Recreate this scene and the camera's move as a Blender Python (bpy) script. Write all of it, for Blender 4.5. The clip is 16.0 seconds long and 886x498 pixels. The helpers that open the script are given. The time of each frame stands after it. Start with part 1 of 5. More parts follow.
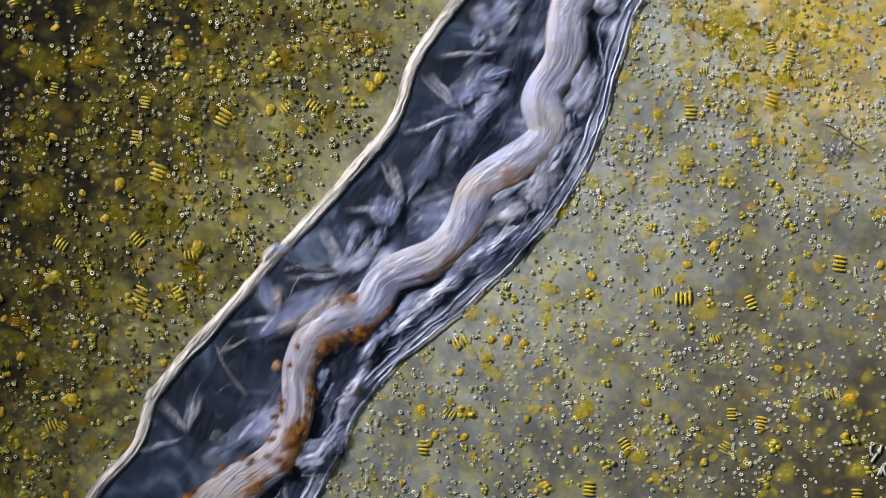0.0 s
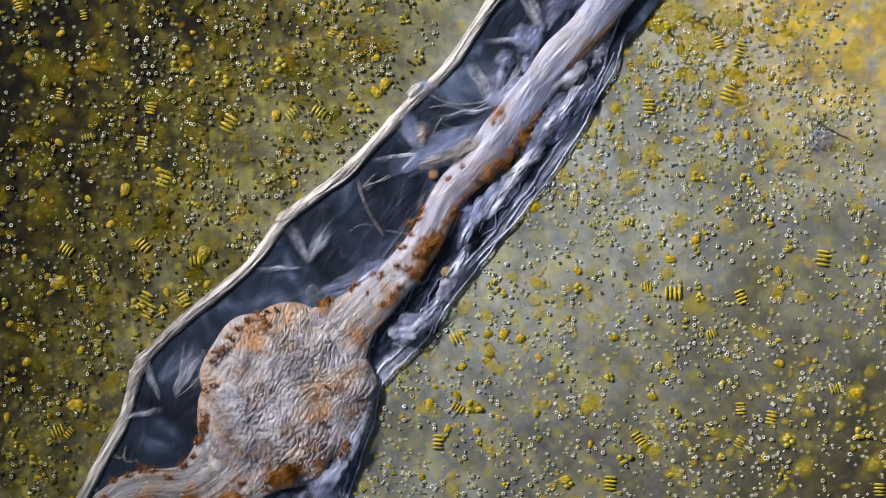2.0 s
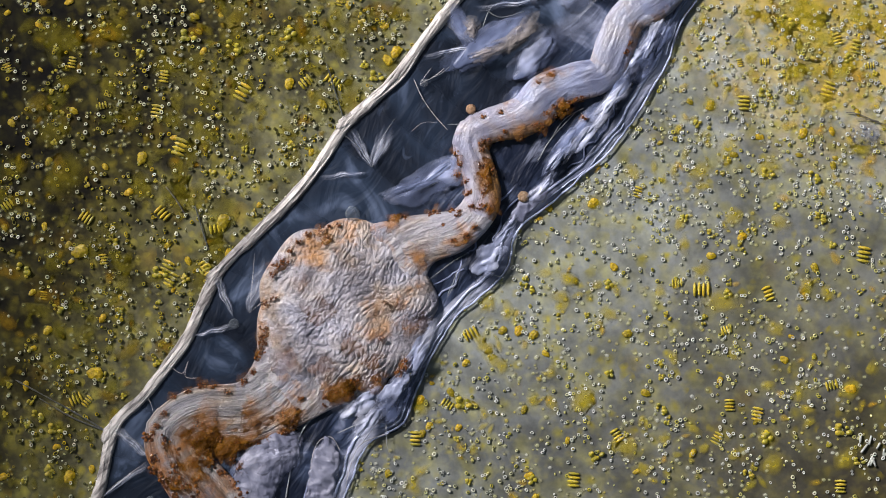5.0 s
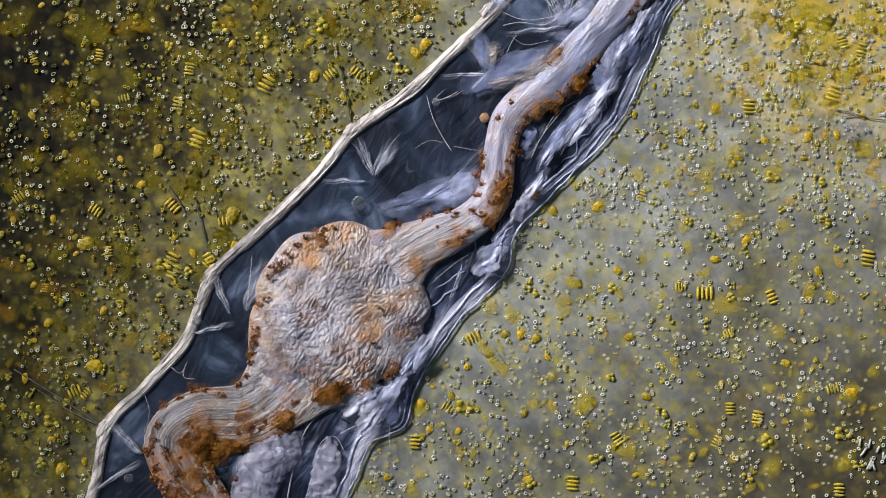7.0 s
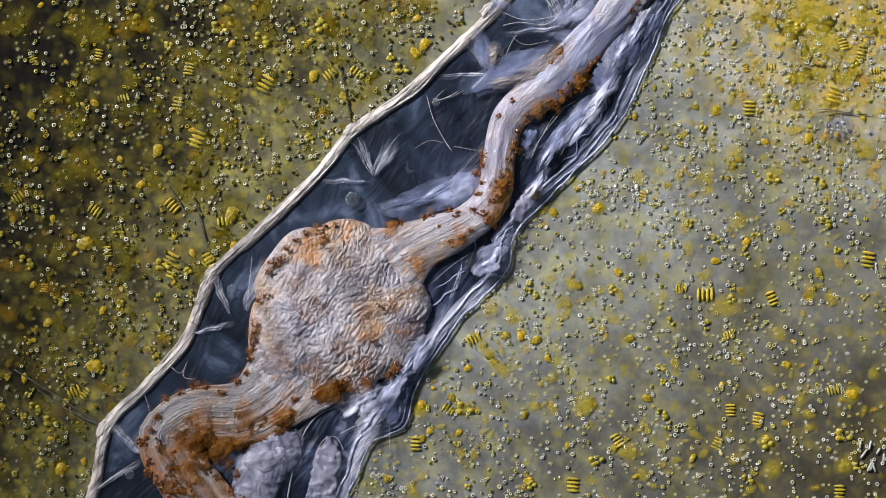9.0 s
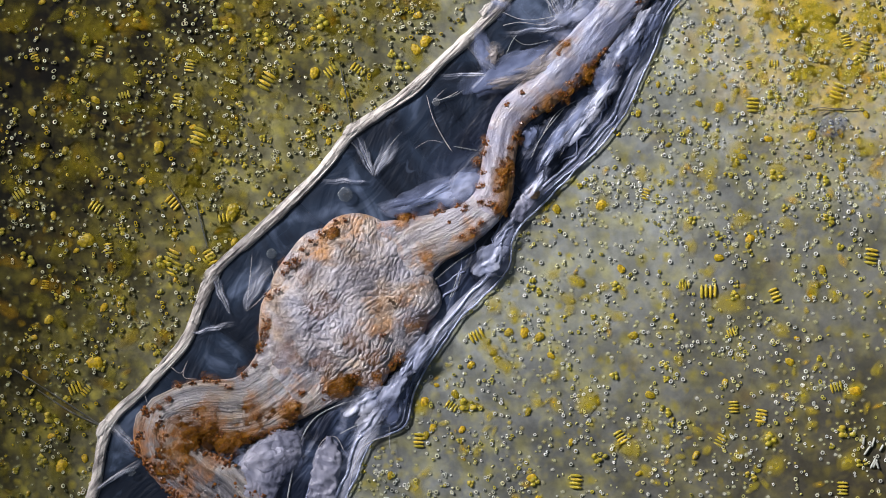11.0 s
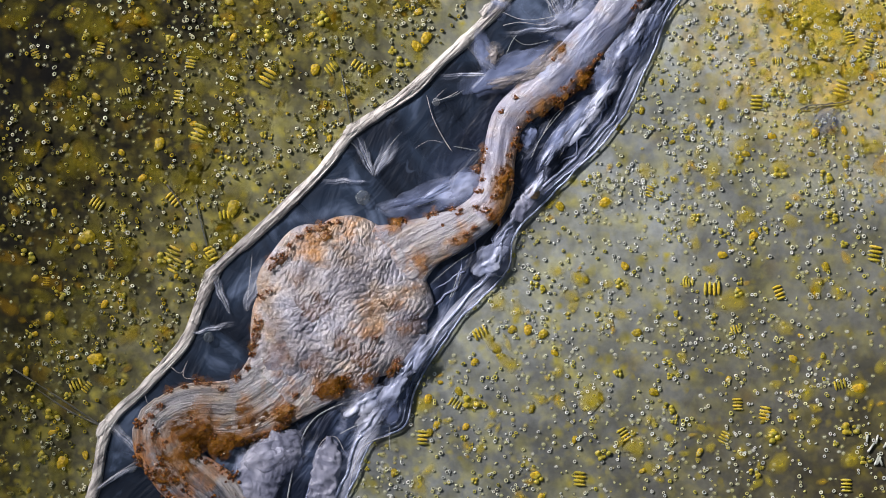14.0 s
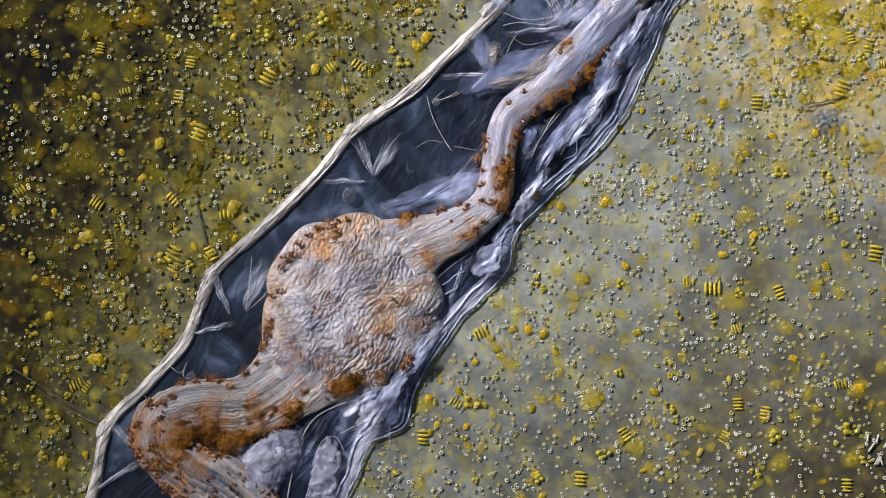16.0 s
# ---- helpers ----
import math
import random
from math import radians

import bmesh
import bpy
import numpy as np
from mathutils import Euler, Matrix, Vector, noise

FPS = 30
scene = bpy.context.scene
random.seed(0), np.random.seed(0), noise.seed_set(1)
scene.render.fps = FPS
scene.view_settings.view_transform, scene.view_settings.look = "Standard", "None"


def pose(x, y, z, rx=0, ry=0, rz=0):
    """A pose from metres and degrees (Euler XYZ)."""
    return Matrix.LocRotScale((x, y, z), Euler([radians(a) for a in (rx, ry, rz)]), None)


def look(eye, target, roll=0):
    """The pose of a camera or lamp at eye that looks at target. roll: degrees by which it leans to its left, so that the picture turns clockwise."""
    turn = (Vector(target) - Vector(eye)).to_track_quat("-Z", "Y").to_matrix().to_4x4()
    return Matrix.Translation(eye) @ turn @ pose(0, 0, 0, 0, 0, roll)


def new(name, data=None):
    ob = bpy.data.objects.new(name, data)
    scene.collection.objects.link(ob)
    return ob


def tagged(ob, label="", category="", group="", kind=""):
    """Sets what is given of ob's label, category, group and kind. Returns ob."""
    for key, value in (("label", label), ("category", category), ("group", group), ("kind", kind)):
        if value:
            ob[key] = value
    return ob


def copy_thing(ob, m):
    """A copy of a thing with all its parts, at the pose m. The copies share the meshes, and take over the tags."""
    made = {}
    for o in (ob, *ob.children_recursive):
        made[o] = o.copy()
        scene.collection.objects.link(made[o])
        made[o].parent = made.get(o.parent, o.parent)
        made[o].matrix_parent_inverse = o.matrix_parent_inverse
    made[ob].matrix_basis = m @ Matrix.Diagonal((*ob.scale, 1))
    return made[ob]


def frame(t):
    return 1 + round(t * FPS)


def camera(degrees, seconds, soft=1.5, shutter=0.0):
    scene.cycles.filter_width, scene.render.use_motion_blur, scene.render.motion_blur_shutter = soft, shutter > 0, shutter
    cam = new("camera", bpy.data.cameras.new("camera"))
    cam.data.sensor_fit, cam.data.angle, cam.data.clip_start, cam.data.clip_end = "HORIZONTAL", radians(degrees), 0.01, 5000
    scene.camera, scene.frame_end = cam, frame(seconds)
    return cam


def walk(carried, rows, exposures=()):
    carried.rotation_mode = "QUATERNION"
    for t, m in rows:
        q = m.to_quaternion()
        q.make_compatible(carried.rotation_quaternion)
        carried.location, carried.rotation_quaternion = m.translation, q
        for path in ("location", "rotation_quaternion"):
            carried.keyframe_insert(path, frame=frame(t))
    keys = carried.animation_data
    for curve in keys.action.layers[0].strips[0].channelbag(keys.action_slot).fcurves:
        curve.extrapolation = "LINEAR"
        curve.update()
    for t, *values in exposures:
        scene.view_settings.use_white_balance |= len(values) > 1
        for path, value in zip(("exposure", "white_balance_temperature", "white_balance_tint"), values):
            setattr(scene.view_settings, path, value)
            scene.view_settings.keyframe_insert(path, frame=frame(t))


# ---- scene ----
# A microscope slide, drawn a thousand times its size: one metre here is one millimetre there.
cam = camera(20.0, 16.0, soft=0.92, shutter=0.5)
EYE = 0.784 / math.tan(radians(10.0)) + 0.03
walk(cam, [(0.0, pose(0, 0, EYE)), (16.0, pose(0, 0, EYE))])

# ---- light ----
world = bpy.data.worlds.new("stage_light")
scene.world = world
world.use_nodes = True
world.node_tree.nodes["Background"].inputs[0].default_value = (0.62, 0.78, 1.0, 1)
world.node_tree.nodes["Background"].inputs[1].default_value = 0.11
# added lamp, slanted from above for relief; a condenser shines from below
lamp = new("oblique_lamp", bpy.data.lights.new("oblique_lamp", "SPOT"))
lamp.data.energy = 44600
lamp.data.color = (1.0, 0.957, 0.965)
lamp.data.shadow_soft_size = 1.6
lamp.data.spot_size = radians(10.6)
lamp.data.spot_blend = 1.0
lamp.matrix_world = look((-7.6, 7.2, 6.9), (0.72, 0.25, 0))


# ---- materials ----
def surface(name, rough=0.5):
    m = bpy.data.materials.new(name)
    m.use_nodes = True
    b = m.node_tree.nodes["Principled BSDF"]
    b.inputs["Roughness"].default_value = rough
    return m, m.node_tree.nodes, m.node_tree.links, b


def node(nodes, kind, **values):
    n = nodes.new(kind)
    for key, value in values.items():
        n.inputs[key.replace("_", " ")].default_value = value
    return n


def ramp(nodes, *stops):
    r = nodes.new("ShaderNodeValToRGB")
    while len(r.color_ramp.elements) < len(stops):
        r.color_ramp.elements.new(0.5)
    for e, (at, col) in zip(r.color_ramp.elements, stops):
        e.position, e.color = at, (*col, 1)
    return r


def blend(nodes, links, fac, a, b, mode="MIX"):
    n = nodes.new("ShaderNodeMix")
    n.data_type, n.blend_type = "RGBA", mode
    for socket, value in ((n.inputs[0], fac), (n.inputs[6], a), (n.inputs[7], b)):
        if isinstance(value, bpy.types.NodeSocket):
            links.new(value, socket)
        elif isinstance(value, tuple):
            socket.default_value = (*value, 1)
        else:
            socket.default_value = value
    return n.outputs[2]


def place(nodes, links, rest=True, scale=(1, 1, 1), turn=0.0):
    """Coordinates of a surface: where its tissue lies at rest, or its own space."""
    mp = nodes.new("ShaderNodeMapping")
    mp.vector_type = "TEXTURE"
    mp.inputs["Scale"].default_value = tuple(1 / k for k in scale)
    mp.inputs["Rotation"].default_value = (0, 0, radians(turn))
    if rest:
        at = nodes.new("ShaderNodeAttribute")
        at.attribute_name = "rest"
        links.new(at.outputs["Vector"], mp.inputs["Vector"])
    else:
        links.new(nodes.new("ShaderNodeTexCoord").outputs["Object"], mp.inputs["Vector"])
    return mp.outputs[0]


def noise_at(nodes, links, vec, scale, detail=3.0, rough=0.55, warp=0.0):
    n = node(nodes, "ShaderNodeTexNoise", Scale=scale, Detail=detail, Roughness=rough, Distortion=warp)
    links.new(vec, n.inputs["Vector"])
    return n.outputs[0]


def relief(nodes, links, bsdf, height, strength=0.5, distance=0.01):
    b = node(nodes, "ShaderNodeBump", Strength=strength, Distance=distance)
    links.new(height, b.inputs["Height"])
    links.new(b.outputs[0], bsdf.inputs["Normal"])


def film_material():
    m, nodes, links, b = surface("algal_film", 0.8)
    b.inputs["Specular IOR Level"].default_value = 0.2
    v = place(nodes, links, rest=False)
    sep = nodes.new("ShaderNodeSeparateXYZ")
    links.new(v, sep.inputs[0])
    # algae lie thick on one side and in one far corner, thin between; west also feeds a painted vignette
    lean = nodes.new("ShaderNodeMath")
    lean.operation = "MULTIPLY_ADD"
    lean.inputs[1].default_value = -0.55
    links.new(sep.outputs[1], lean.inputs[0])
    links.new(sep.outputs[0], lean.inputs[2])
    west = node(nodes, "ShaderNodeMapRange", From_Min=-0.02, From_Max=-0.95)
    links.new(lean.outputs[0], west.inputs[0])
    gap = nodes.new("ShaderNodeVectorMath")
    gap.operation = "DISTANCE"
    gap.inputs[1].default_value = (0.74, 0.46, 0)
    links.new(v, gap.inputs[0])
    corner = node(nodes, "ShaderNodeMapRange", From_Min=0.36, From_Max=0.10)
    links.new(gap.outputs["Value"], corner.inputs[0])
    thick = nodes.new("ShaderNodeMath")
    thick.operation = "MAXIMUM"
    dense = node(nodes, "ShaderNodeMapRange", From_Min=0.1, From_Max=0.55)
    links.new(west.outputs[0], dense.inputs[0])
    links.new(dense.outputs[0], thick.inputs[0])
    links.new(corner.outputs[0], thick.inputs[1])
    # greyer to olive as algae thicken, with the vignette's dark in the colour
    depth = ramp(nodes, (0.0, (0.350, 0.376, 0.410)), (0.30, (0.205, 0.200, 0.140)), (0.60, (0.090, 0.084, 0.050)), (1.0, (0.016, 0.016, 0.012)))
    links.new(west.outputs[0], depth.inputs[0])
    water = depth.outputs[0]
    murk = ramp(nodes, (0.36, (0.23, 0.225, 0.215)), (0.58, (1, 1, 1)))
    links.new(noise_at(nodes, links, v, 4.2, 4, 0.55), murk.inputs[0])
    water = blend(nodes, links, 0.7, water, murk.outputs[0], "MULTIPLY")
    # vignette of the low right corner, painted into the film
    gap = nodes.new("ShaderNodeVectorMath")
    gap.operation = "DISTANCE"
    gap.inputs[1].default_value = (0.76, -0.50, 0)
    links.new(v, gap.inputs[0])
    dim_corner = node(nodes, "ShaderNodeMapRange", From_Min=0.86, From_Max=0.0)
    links.new(gap.outputs["Value"], dim_corner.inputs[0])
    water = blend(nodes, links, dim_corner.outputs[0], water, (0.075, 0.070, 0.058))
    # darker grey round one spot below the middle
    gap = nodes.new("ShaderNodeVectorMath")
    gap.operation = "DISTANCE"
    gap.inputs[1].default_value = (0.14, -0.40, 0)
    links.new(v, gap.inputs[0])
    grey_patch = node(nodes, "ShaderNodeMapRange", From_Min=0.42, From_Max=0.0, To_Max=0.62)
    links.new(gap.outputs["Value"], grey_patch.inputs[0])
    water = blend(nodes, links, grey_patch.outputs[0], water, (0.10, 0.105, 0.115))
    haze = ramp(nodes, (0.47, (0, 0, 0)), (0.74, (0.26, 0.26, 0.26)))
    links.new(noise_at(nodes, links, v, 5.2, 4, 0.6), haze.inputs[0])
    out = blend(nodes, links, haze.outputs[0], water, (0.27, 0.265, 0.12))
    # soft clouds of algae deep in the water
    for scale, low, high, most, col in ((15, 0.50, 0.80, 0.30, (0.36, 0.345, 0.12)), (30, 0.50, 0.78, 0.40, (0.38, 0.355, 0.10)), (55, 0.53, 0.78, 0.34, (0.44, 0.41, 0.15))):
        cloud = ramp(nodes, (low, (0, 0, 0)), (high, (most, most, most)))
        links.new(noise_at(nodes, links, v, scale, 1.5, 0.45, 0.2), cloud.inputs[0])
        out = blend(nodes, links, cloud.outputs[0], out, col)
    mat = ramp(nodes, (0.47, (0, 0, 0)), (0.70, (0.62, 0.62, 0.62)))
    links.new(noise_at(nodes, links, v, 30, 5, 0.66), mat.inputs[0])
    cover = nodes.new("ShaderNodeMath")
    cover.operation = "MULTIPLY"
    links.new(mat.outputs[0], cover.inputs[0])
    links.new(thick.outputs[0], cover.inputs[1])
    out = blend(nodes, links, cover.outputs[0], out, (0.128, 0.116, 0.010))
    uneven = node(nodes, "ShaderNodeMapRange", From_Min=0.36, From_Max=0.60)
    links.new(noise_at(nodes, links, v, 24, 4, 0.6), uneven.inputs[0])
    glow = nodes.new("ShaderNodeMath")
    glow.operation = "MULTIPLY"
    links.new(corner.outputs[0], glow.inputs[0])
    links.new(uneven.outputs[0], glow.inputs[1])
    faint = nodes.new("ShaderNodeMath")
    faint.operation = "MULTIPLY"
    faint.inputs[1].default_value = 0.85
    links.new(glow.outputs[0], faint.inputs[0])
    out = blend(nodes, links, faint.outputs[0], out, (0.70, 0.47, 0.03))
    for scale, size, share, col in ((20, 0.50, 0.62, (0.32, 0.215, 0.010)), (33, 0.50, 0.36, (0.33, 0.30, 0.07)), (52, 0.50, 0.40, (0.36, 0.31, 0.05))):
        warp = node(nodes, "ShaderNodeTexNoise", Scale=scale * 1.6, Detail=1.0)
        links.new(v, warp.inputs["Vector"])
        shift = nodes.new("ShaderNodeVectorMath")
        shift.operation = "MULTIPLY_ADD"
        shift.inputs[1].default_value = (0.5 / scale,) * 3
        links.new(warp.outputs["Color"], shift.inputs[0])
        links.new(v, shift.inputs[2])
        cells = node(nodes, "ShaderNodeTexVoronoi", Scale=scale)
        links.new(shift.outputs[0], cells.inputs["Vector"])
        disc = node(nodes, "ShaderNodeMapRange", From_Min=size, From_Max=0.04)
        links.new(cells.outputs["Distance"], disc.inputs[0])
        chance = nodes.new("ShaderNodeSeparateColor")
        links.new(cells.outputs["Color"], chance.inputs[0])
        pick = nodes.new("ShaderNodeMath")
        pick.operation = "MULTIPLY_ADD"
        pick.inputs[1].default_value, pick.inputs[2].default_value = 0.27, 0
        links.new(thick.outputs[0], pick.inputs[0])
        least = nodes.new("ShaderNodeMath")
        least.operation = "ADD"
        links.new(pick.outputs[0], least.inputs[0])
        links.new(chance.outputs[0], least.inputs[1])
        keep = node(nodes, "ShaderNodeMapRange", From_Min=share + 0.24, From_Max=share + 0.55)
        links.new(least.outputs[0], keep.inputs[0])
        fac = nodes.new("ShaderNodeMath")
        fac.operation = "MULTIPLY"
        links.new(disc.outputs[0], fac.inputs[0])
        links.new(keep.outputs[0], fac.inputs[1])
        out = blend(nodes, links, fac.outputs[0], out, col)
    dark = ramp(nodes, (0.38, (0.075, 0.07, 0.045)), (0.58, (1, 1, 1)))
    links.new(noise_at(nodes, links, v, 14, 5, 0.6), dark.inputs[0])
    pits = node(nodes, "ShaderNodeMapRange", From_Min=0.15, From_Max=0.75, To_Min=0.42, To_Max=0.95)
    links.new(west.outputs[0], pits.inputs[0])
    out = blend(nodes, links, pits.outputs[0], out, dark.outputs[0], "MULTIPLY")
    dust = ramp(nodes, (0.34, (0.45, 0.45, 0.45)), (0.5, (1, 1, 1)), (0.66, (1.6, 1.6, 1.5)))
    links.new(noise_at(nodes, links, v, 78, 2, 0.5), dust.inputs[0])
    out = blend(nodes, links, 0.18, out, dust.outputs[0], "MULTIPLY")
    # vignette towards the upper left, multiplied into the film's colour
    west_shade = ramp(nodes, (0.30, (1.10, 1.10, 1.0)), (0.50, (1.16, 1.13, 0.98)), (0.66, (0.56, 0.52, 0.36)), (1.0, (0.16, 0.15, 0.10)))
    links.new(west.outputs[0], west_shade.inputs[0])
    out = blend(nodes, links, 1.0, out, west_shade.outputs[0], "MULTIPLY")
    # the same corner's colour is dimmed once more, browner
    corner_shade = ramp(nodes, (0.2, (1, 1, 1)), (1.0, (0.36, 0.31, 0.23)))
    links.new(dim_corner.outputs[0], corner_shade.inputs[0])
    out = blend(nodes, links, 1.0, out, corner_shade.outputs[0], "MULTIPLY")
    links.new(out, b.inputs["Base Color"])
    return m


def thin(nodes, links, bsdf):
    """Lets tissue be seen through where it thins out."""
    at = nodes.new("ShaderNodeAttribute")
    at.attribute_name = "thick"
    links.new(at.outputs["Fac"], bsdf.inputs["Alpha"])


def lining_material(name, deep, mid, mist, stops, fibre, bump, draw=0.28):
    """Inner tissue of the body wall: dark, with mist of thicker tissue and fine fibres along the body."""
    m, nodes, links, b = surface(name, 0.42)
    v = place(nodes, links)
    drawn = place(nodes, links, scale=(draw, 1, 1), turn=52)
    clouds = ramp(nodes, (stops[0], deep), (stops[1], mid), (stops[2], mist))
    links.new(noise_at(nodes, links, v, 7.5, 4, 0.55, 0.9), clouds.inputs[0])
    fibres = ramp(nodes, (0.60, (0, 0, 0)), (0.74, (fibre, fibre, fibre)))
    links.new(noise_at(nodes, links, drawn, 24, 4, 0.6, 1.2), fibres.inputs[0])
    links.new(blend(nodes, links, fibres.outputs[0], clouds.outputs[0], mist), b.inputs["Base Color"])
    relief(nodes, links, b, noise_at(nodes, links, drawn, 17, 4, 0.5, 1.0), bump, 0.03)
    thin(nodes, links, b)
    return m


def wall_material(name, light, dark):
    m, nodes, links, b = surface(name, 0.45)
    v = place(nodes, links, scale=(0.12, 1, 1), turn=47)
    r = ramp(nodes, (0.38, dark), (0.58, light))
    links.new(noise_at(nodes, links, v, 75, 4, 0.6, 0.4), r.inputs[0])
    links.new(r.outputs[0], b.inputs["Base Color"])
    relief(nodes, links, b, noise_at(nodes, links, v, 130, 3), 0.6, 0.006)
    thin(nodes, links, b)
    return m


def gut_material(name, pale, dim, rust, amount, grain, lines, bump, flank=0.05, gloss=0.8):
    """Gut tissue; its coordinates run along and across the gut, or over the crop. Rust gathers along the flanks."""
    m, nodes, links, b = surface(name, 0.40)
    v = place(nodes, links)
    drawn = place(nodes, links, scale=grain)
    r = ramp(nodes, (0.34, dim), (0.62, pale))
    links.new(noise_at(nodes, links, drawn, 22, 3, 0.55, 0.8), r.inputs[0])
    hue = ramp(nodes, (0.36, (0.80, 0.85, 1.0)), (0.52, (1.0, 0.97, 0.95)), (0.66, (1.12, 0.92, 0.66)))
    links.new(noise_at(nodes, links, v, 13, 3, 0.6, 0.5), hue.inputs[0])
    tissue = blend(nodes, links, 0.85, r.outputs[0], hue.outputs[0], "MULTIPLY")
    edge = nodes.new("ShaderNodeAttribute")
    edge.attribute_name = "edge"
    more = nodes.new("ShaderNodeMath")
    more.operation = "MULTIPLY_ADD"
    more.inputs[1].default_value = flank
    links.new(edge.outputs["Fac"], more.inputs[0])
    links.new(noise_at(nodes, links, v, 11, 4, 0.6), more.inputs[2])
    s = ramp(nodes, (amount, (0, 0, 0)), (amount + 0.10, (0.65, 0.65, 0.65)), (amount + 0.24, (1, 1, 1)))
    links.new(more.outputs[0], s.inputs[0])
    deep = ramp(nodes, (0.35, tuple(c * 0.4 for c in rust)), (0.6, rust))
    links.new(noise_at(nodes, links, v, 90, 3, 0.6), deep.inputs[0])
    links.new(blend(nodes, links, s.outputs[0], tissue, deep.outputs[0]), b.inputs["Base Color"])
    both = nodes.new("ShaderNodeMath")
    both.operation = "MULTIPLY_ADD"
    both.inputs[1].default_value = 0.5
    links.new(noise_at(nodes, links, v, 120, 4, 0.65, 0.6), both.inputs[0])
    links.new(noise_at(nodes, links, drawn, lines, 4, 0.6, 0.7), both.inputs[2])
    relief(nodes, links, b, both.outputs[0], bump, 0.02)
    b.inputs["Specular IOR Level"].default_value = gloss
    return m


def plain_material(name, col, rough=0.4, spread=0.35, scale=160, island=False, sheer=False, gloss=0.5, tones=None):
    m, nodes, links, b = surface(name, rough)
    v = place(nodes, links, rest=False)
    r = ramp(nodes, (0.3, tuple(c * (1 - spread) for c in col)), (0.7, col))
    links.new(noise_at(nodes, links, v, scale, 2), r.inputs[0])
    if island:
        chance = nodes.new("ShaderNodeNewGeometry").outputs["Random Per Island"]
        tone = ramp(nodes, *(tones or ((0.0, (1, 1, 1)), (0.45, (0.55, 0.55, 0.52)), (0.75, (0.9, 0.85, 0.55)), (1.0, (0.8, 0.7, 0.1)))))
    else:
        chance = nodes.new("ShaderNodeObjectInfo").outputs["Random"]
        tone = ramp(nodes, (0.0, (0.5, 0.55, 0.5)), (0.5, (0.85, 0.85, 0.8)), (1.0, (1, 0.9, 0.8)))
    links.new(chance, tone.inputs[0])
    links.new(blend(nodes, links, 1.0, r.outputs[0], tone.outputs[0], "MULTIPLY"), b.inputs["Base Color"])
    relief(nodes, links, b, noise_at(nodes, links, v, scale * 2, 2), 0.5, 0.004)
    if sheer:
        thin(nodes, links, b)
    b.inputs["Specular IOR Level"].default_value = gloss
    return m


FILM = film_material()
LINING = lining_material("cavity_lining", (0.006, 0.011, 0.024), (0.020, 0.034, 0.064), (0.24, 0.31, 0.48), (0.44, 0.58, 0.78), 0.22, 0.2, 0.5)
LINING_PALE = lining_material("muscle_lining", (0.008, 0.013, 0.032), (0.050, 0.070, 0.13), (0.50, 0.54, 0.72), (0.44, 0.58, 0.74), 0.42, 0.5)
WALL = wall_material("cuticle", (0.66, 0.615, 0.575), (0.20, 0.18, 0.175))
WALL_PALE = wall_material("thin_cuticle", (0.60, 0.66, 0.89), (0.15, 0.18, 0.29))
MUSCLE = wall_material("muscle", (0.275, 0.31, 0.49), (0.055, 0.073, 0.14))
CROP = gut_material("crop_tissue", (0.49, 0.455, 0.47), (0.17, 0.153, 0.17), (0.48, 0.21, 0.04), 0.53, (1, 1, 1), 95, 0.34, 0.03)
HINDGUT = gut_material("gut_tissue", (0.46, 0.435, 0.44), (0.075, 0.072, 0.085), (0.44, 0.15, 0.005), 0.515, (0.04, 3.4, 3.4), 40, 0.5, 0.16)
TUBE = gut_material("gullet_tissue", (0.40, 0.42, 0.54), (0.17, 0.18, 0.26), (0.26, 0.125, 0.03), 0.56, (0.5, 2.2, 2.2), 36, 0.32, 0.18)
TUBE_LOW = gut_material("lower_gullet_tissue", (0.47, 0.455, 0.54), (0.19, 0.18, 0.235), (0.34, 0.165, 0.045), 0.50, (0.5, 2.2, 2.2), 36, 0.32, 0.22)
NECK = gut_material("neck_tissue", (0.47, 0.445, 0.47), (0.19, 0.175, 0.20), (0.42, 0.175, 0.03), 0.53, (0.16, 2.6, 2.6), 50, 0.45)
RUST = plain_material("pigment", (0.40, 0.135, 0.005), 0.3, 0.5, 130, True, gloss=0.9, tones=((0.0, (0.12, 0.08, 0.08)), (0.5, (0.42, 0.32, 0.3)), (1.0, (1, 1, 1))))
STAIN = wall_material("pigment_stain", (0.52, 0.205, 0.010), (0.25, 0.085, 0.004))
MIST = lining_material("misty_tissue", (0.09, 0.115, 0.21), (0.23, 0.275, 0.45), (0.60, 0.645, 0.86), (0.36, 0.52, 0.68), 0.15, 0.2, 0.6)
GLAND = lining_material("gland_tissue", (0.15, 0.16, 0.24), (0.30, 0.31, 0.42), (0.50, 0.50, 0.62), (0.34, 0.5, 0.66), 0.2, 0.5, 0.8)
CREAM = lining_material("creamy_tissue", (0.24, 0.20, 0.19), (0.42, 0.37, 0.35), (0.62, 0.57, 0.54), (0.34, 0.5, 0.66), 0.2, 0.2, 0.6)
MEMBRANE = lining_material("membrane_tissue", (0.22, 0.25, 0.38), (0.43, 0.47, 0.64), (0.74, 0.77, 0.92), (0.36, 0.5, 0.64), 0.35, 0.5, 0.4)
FINE = wall_material("septum_tissue", (0.70, 0.73, 0.86), (0.22, 0.25, 0.36))
FIBRE = plain_material("chaeta", (0.78, 0.80, 0.90), 0.25, sheer=True, gloss=0.8)
AMBER = plain_material("amber_cell", (0.52, 0.33, 0.20), 0.3, 0.5, 500)
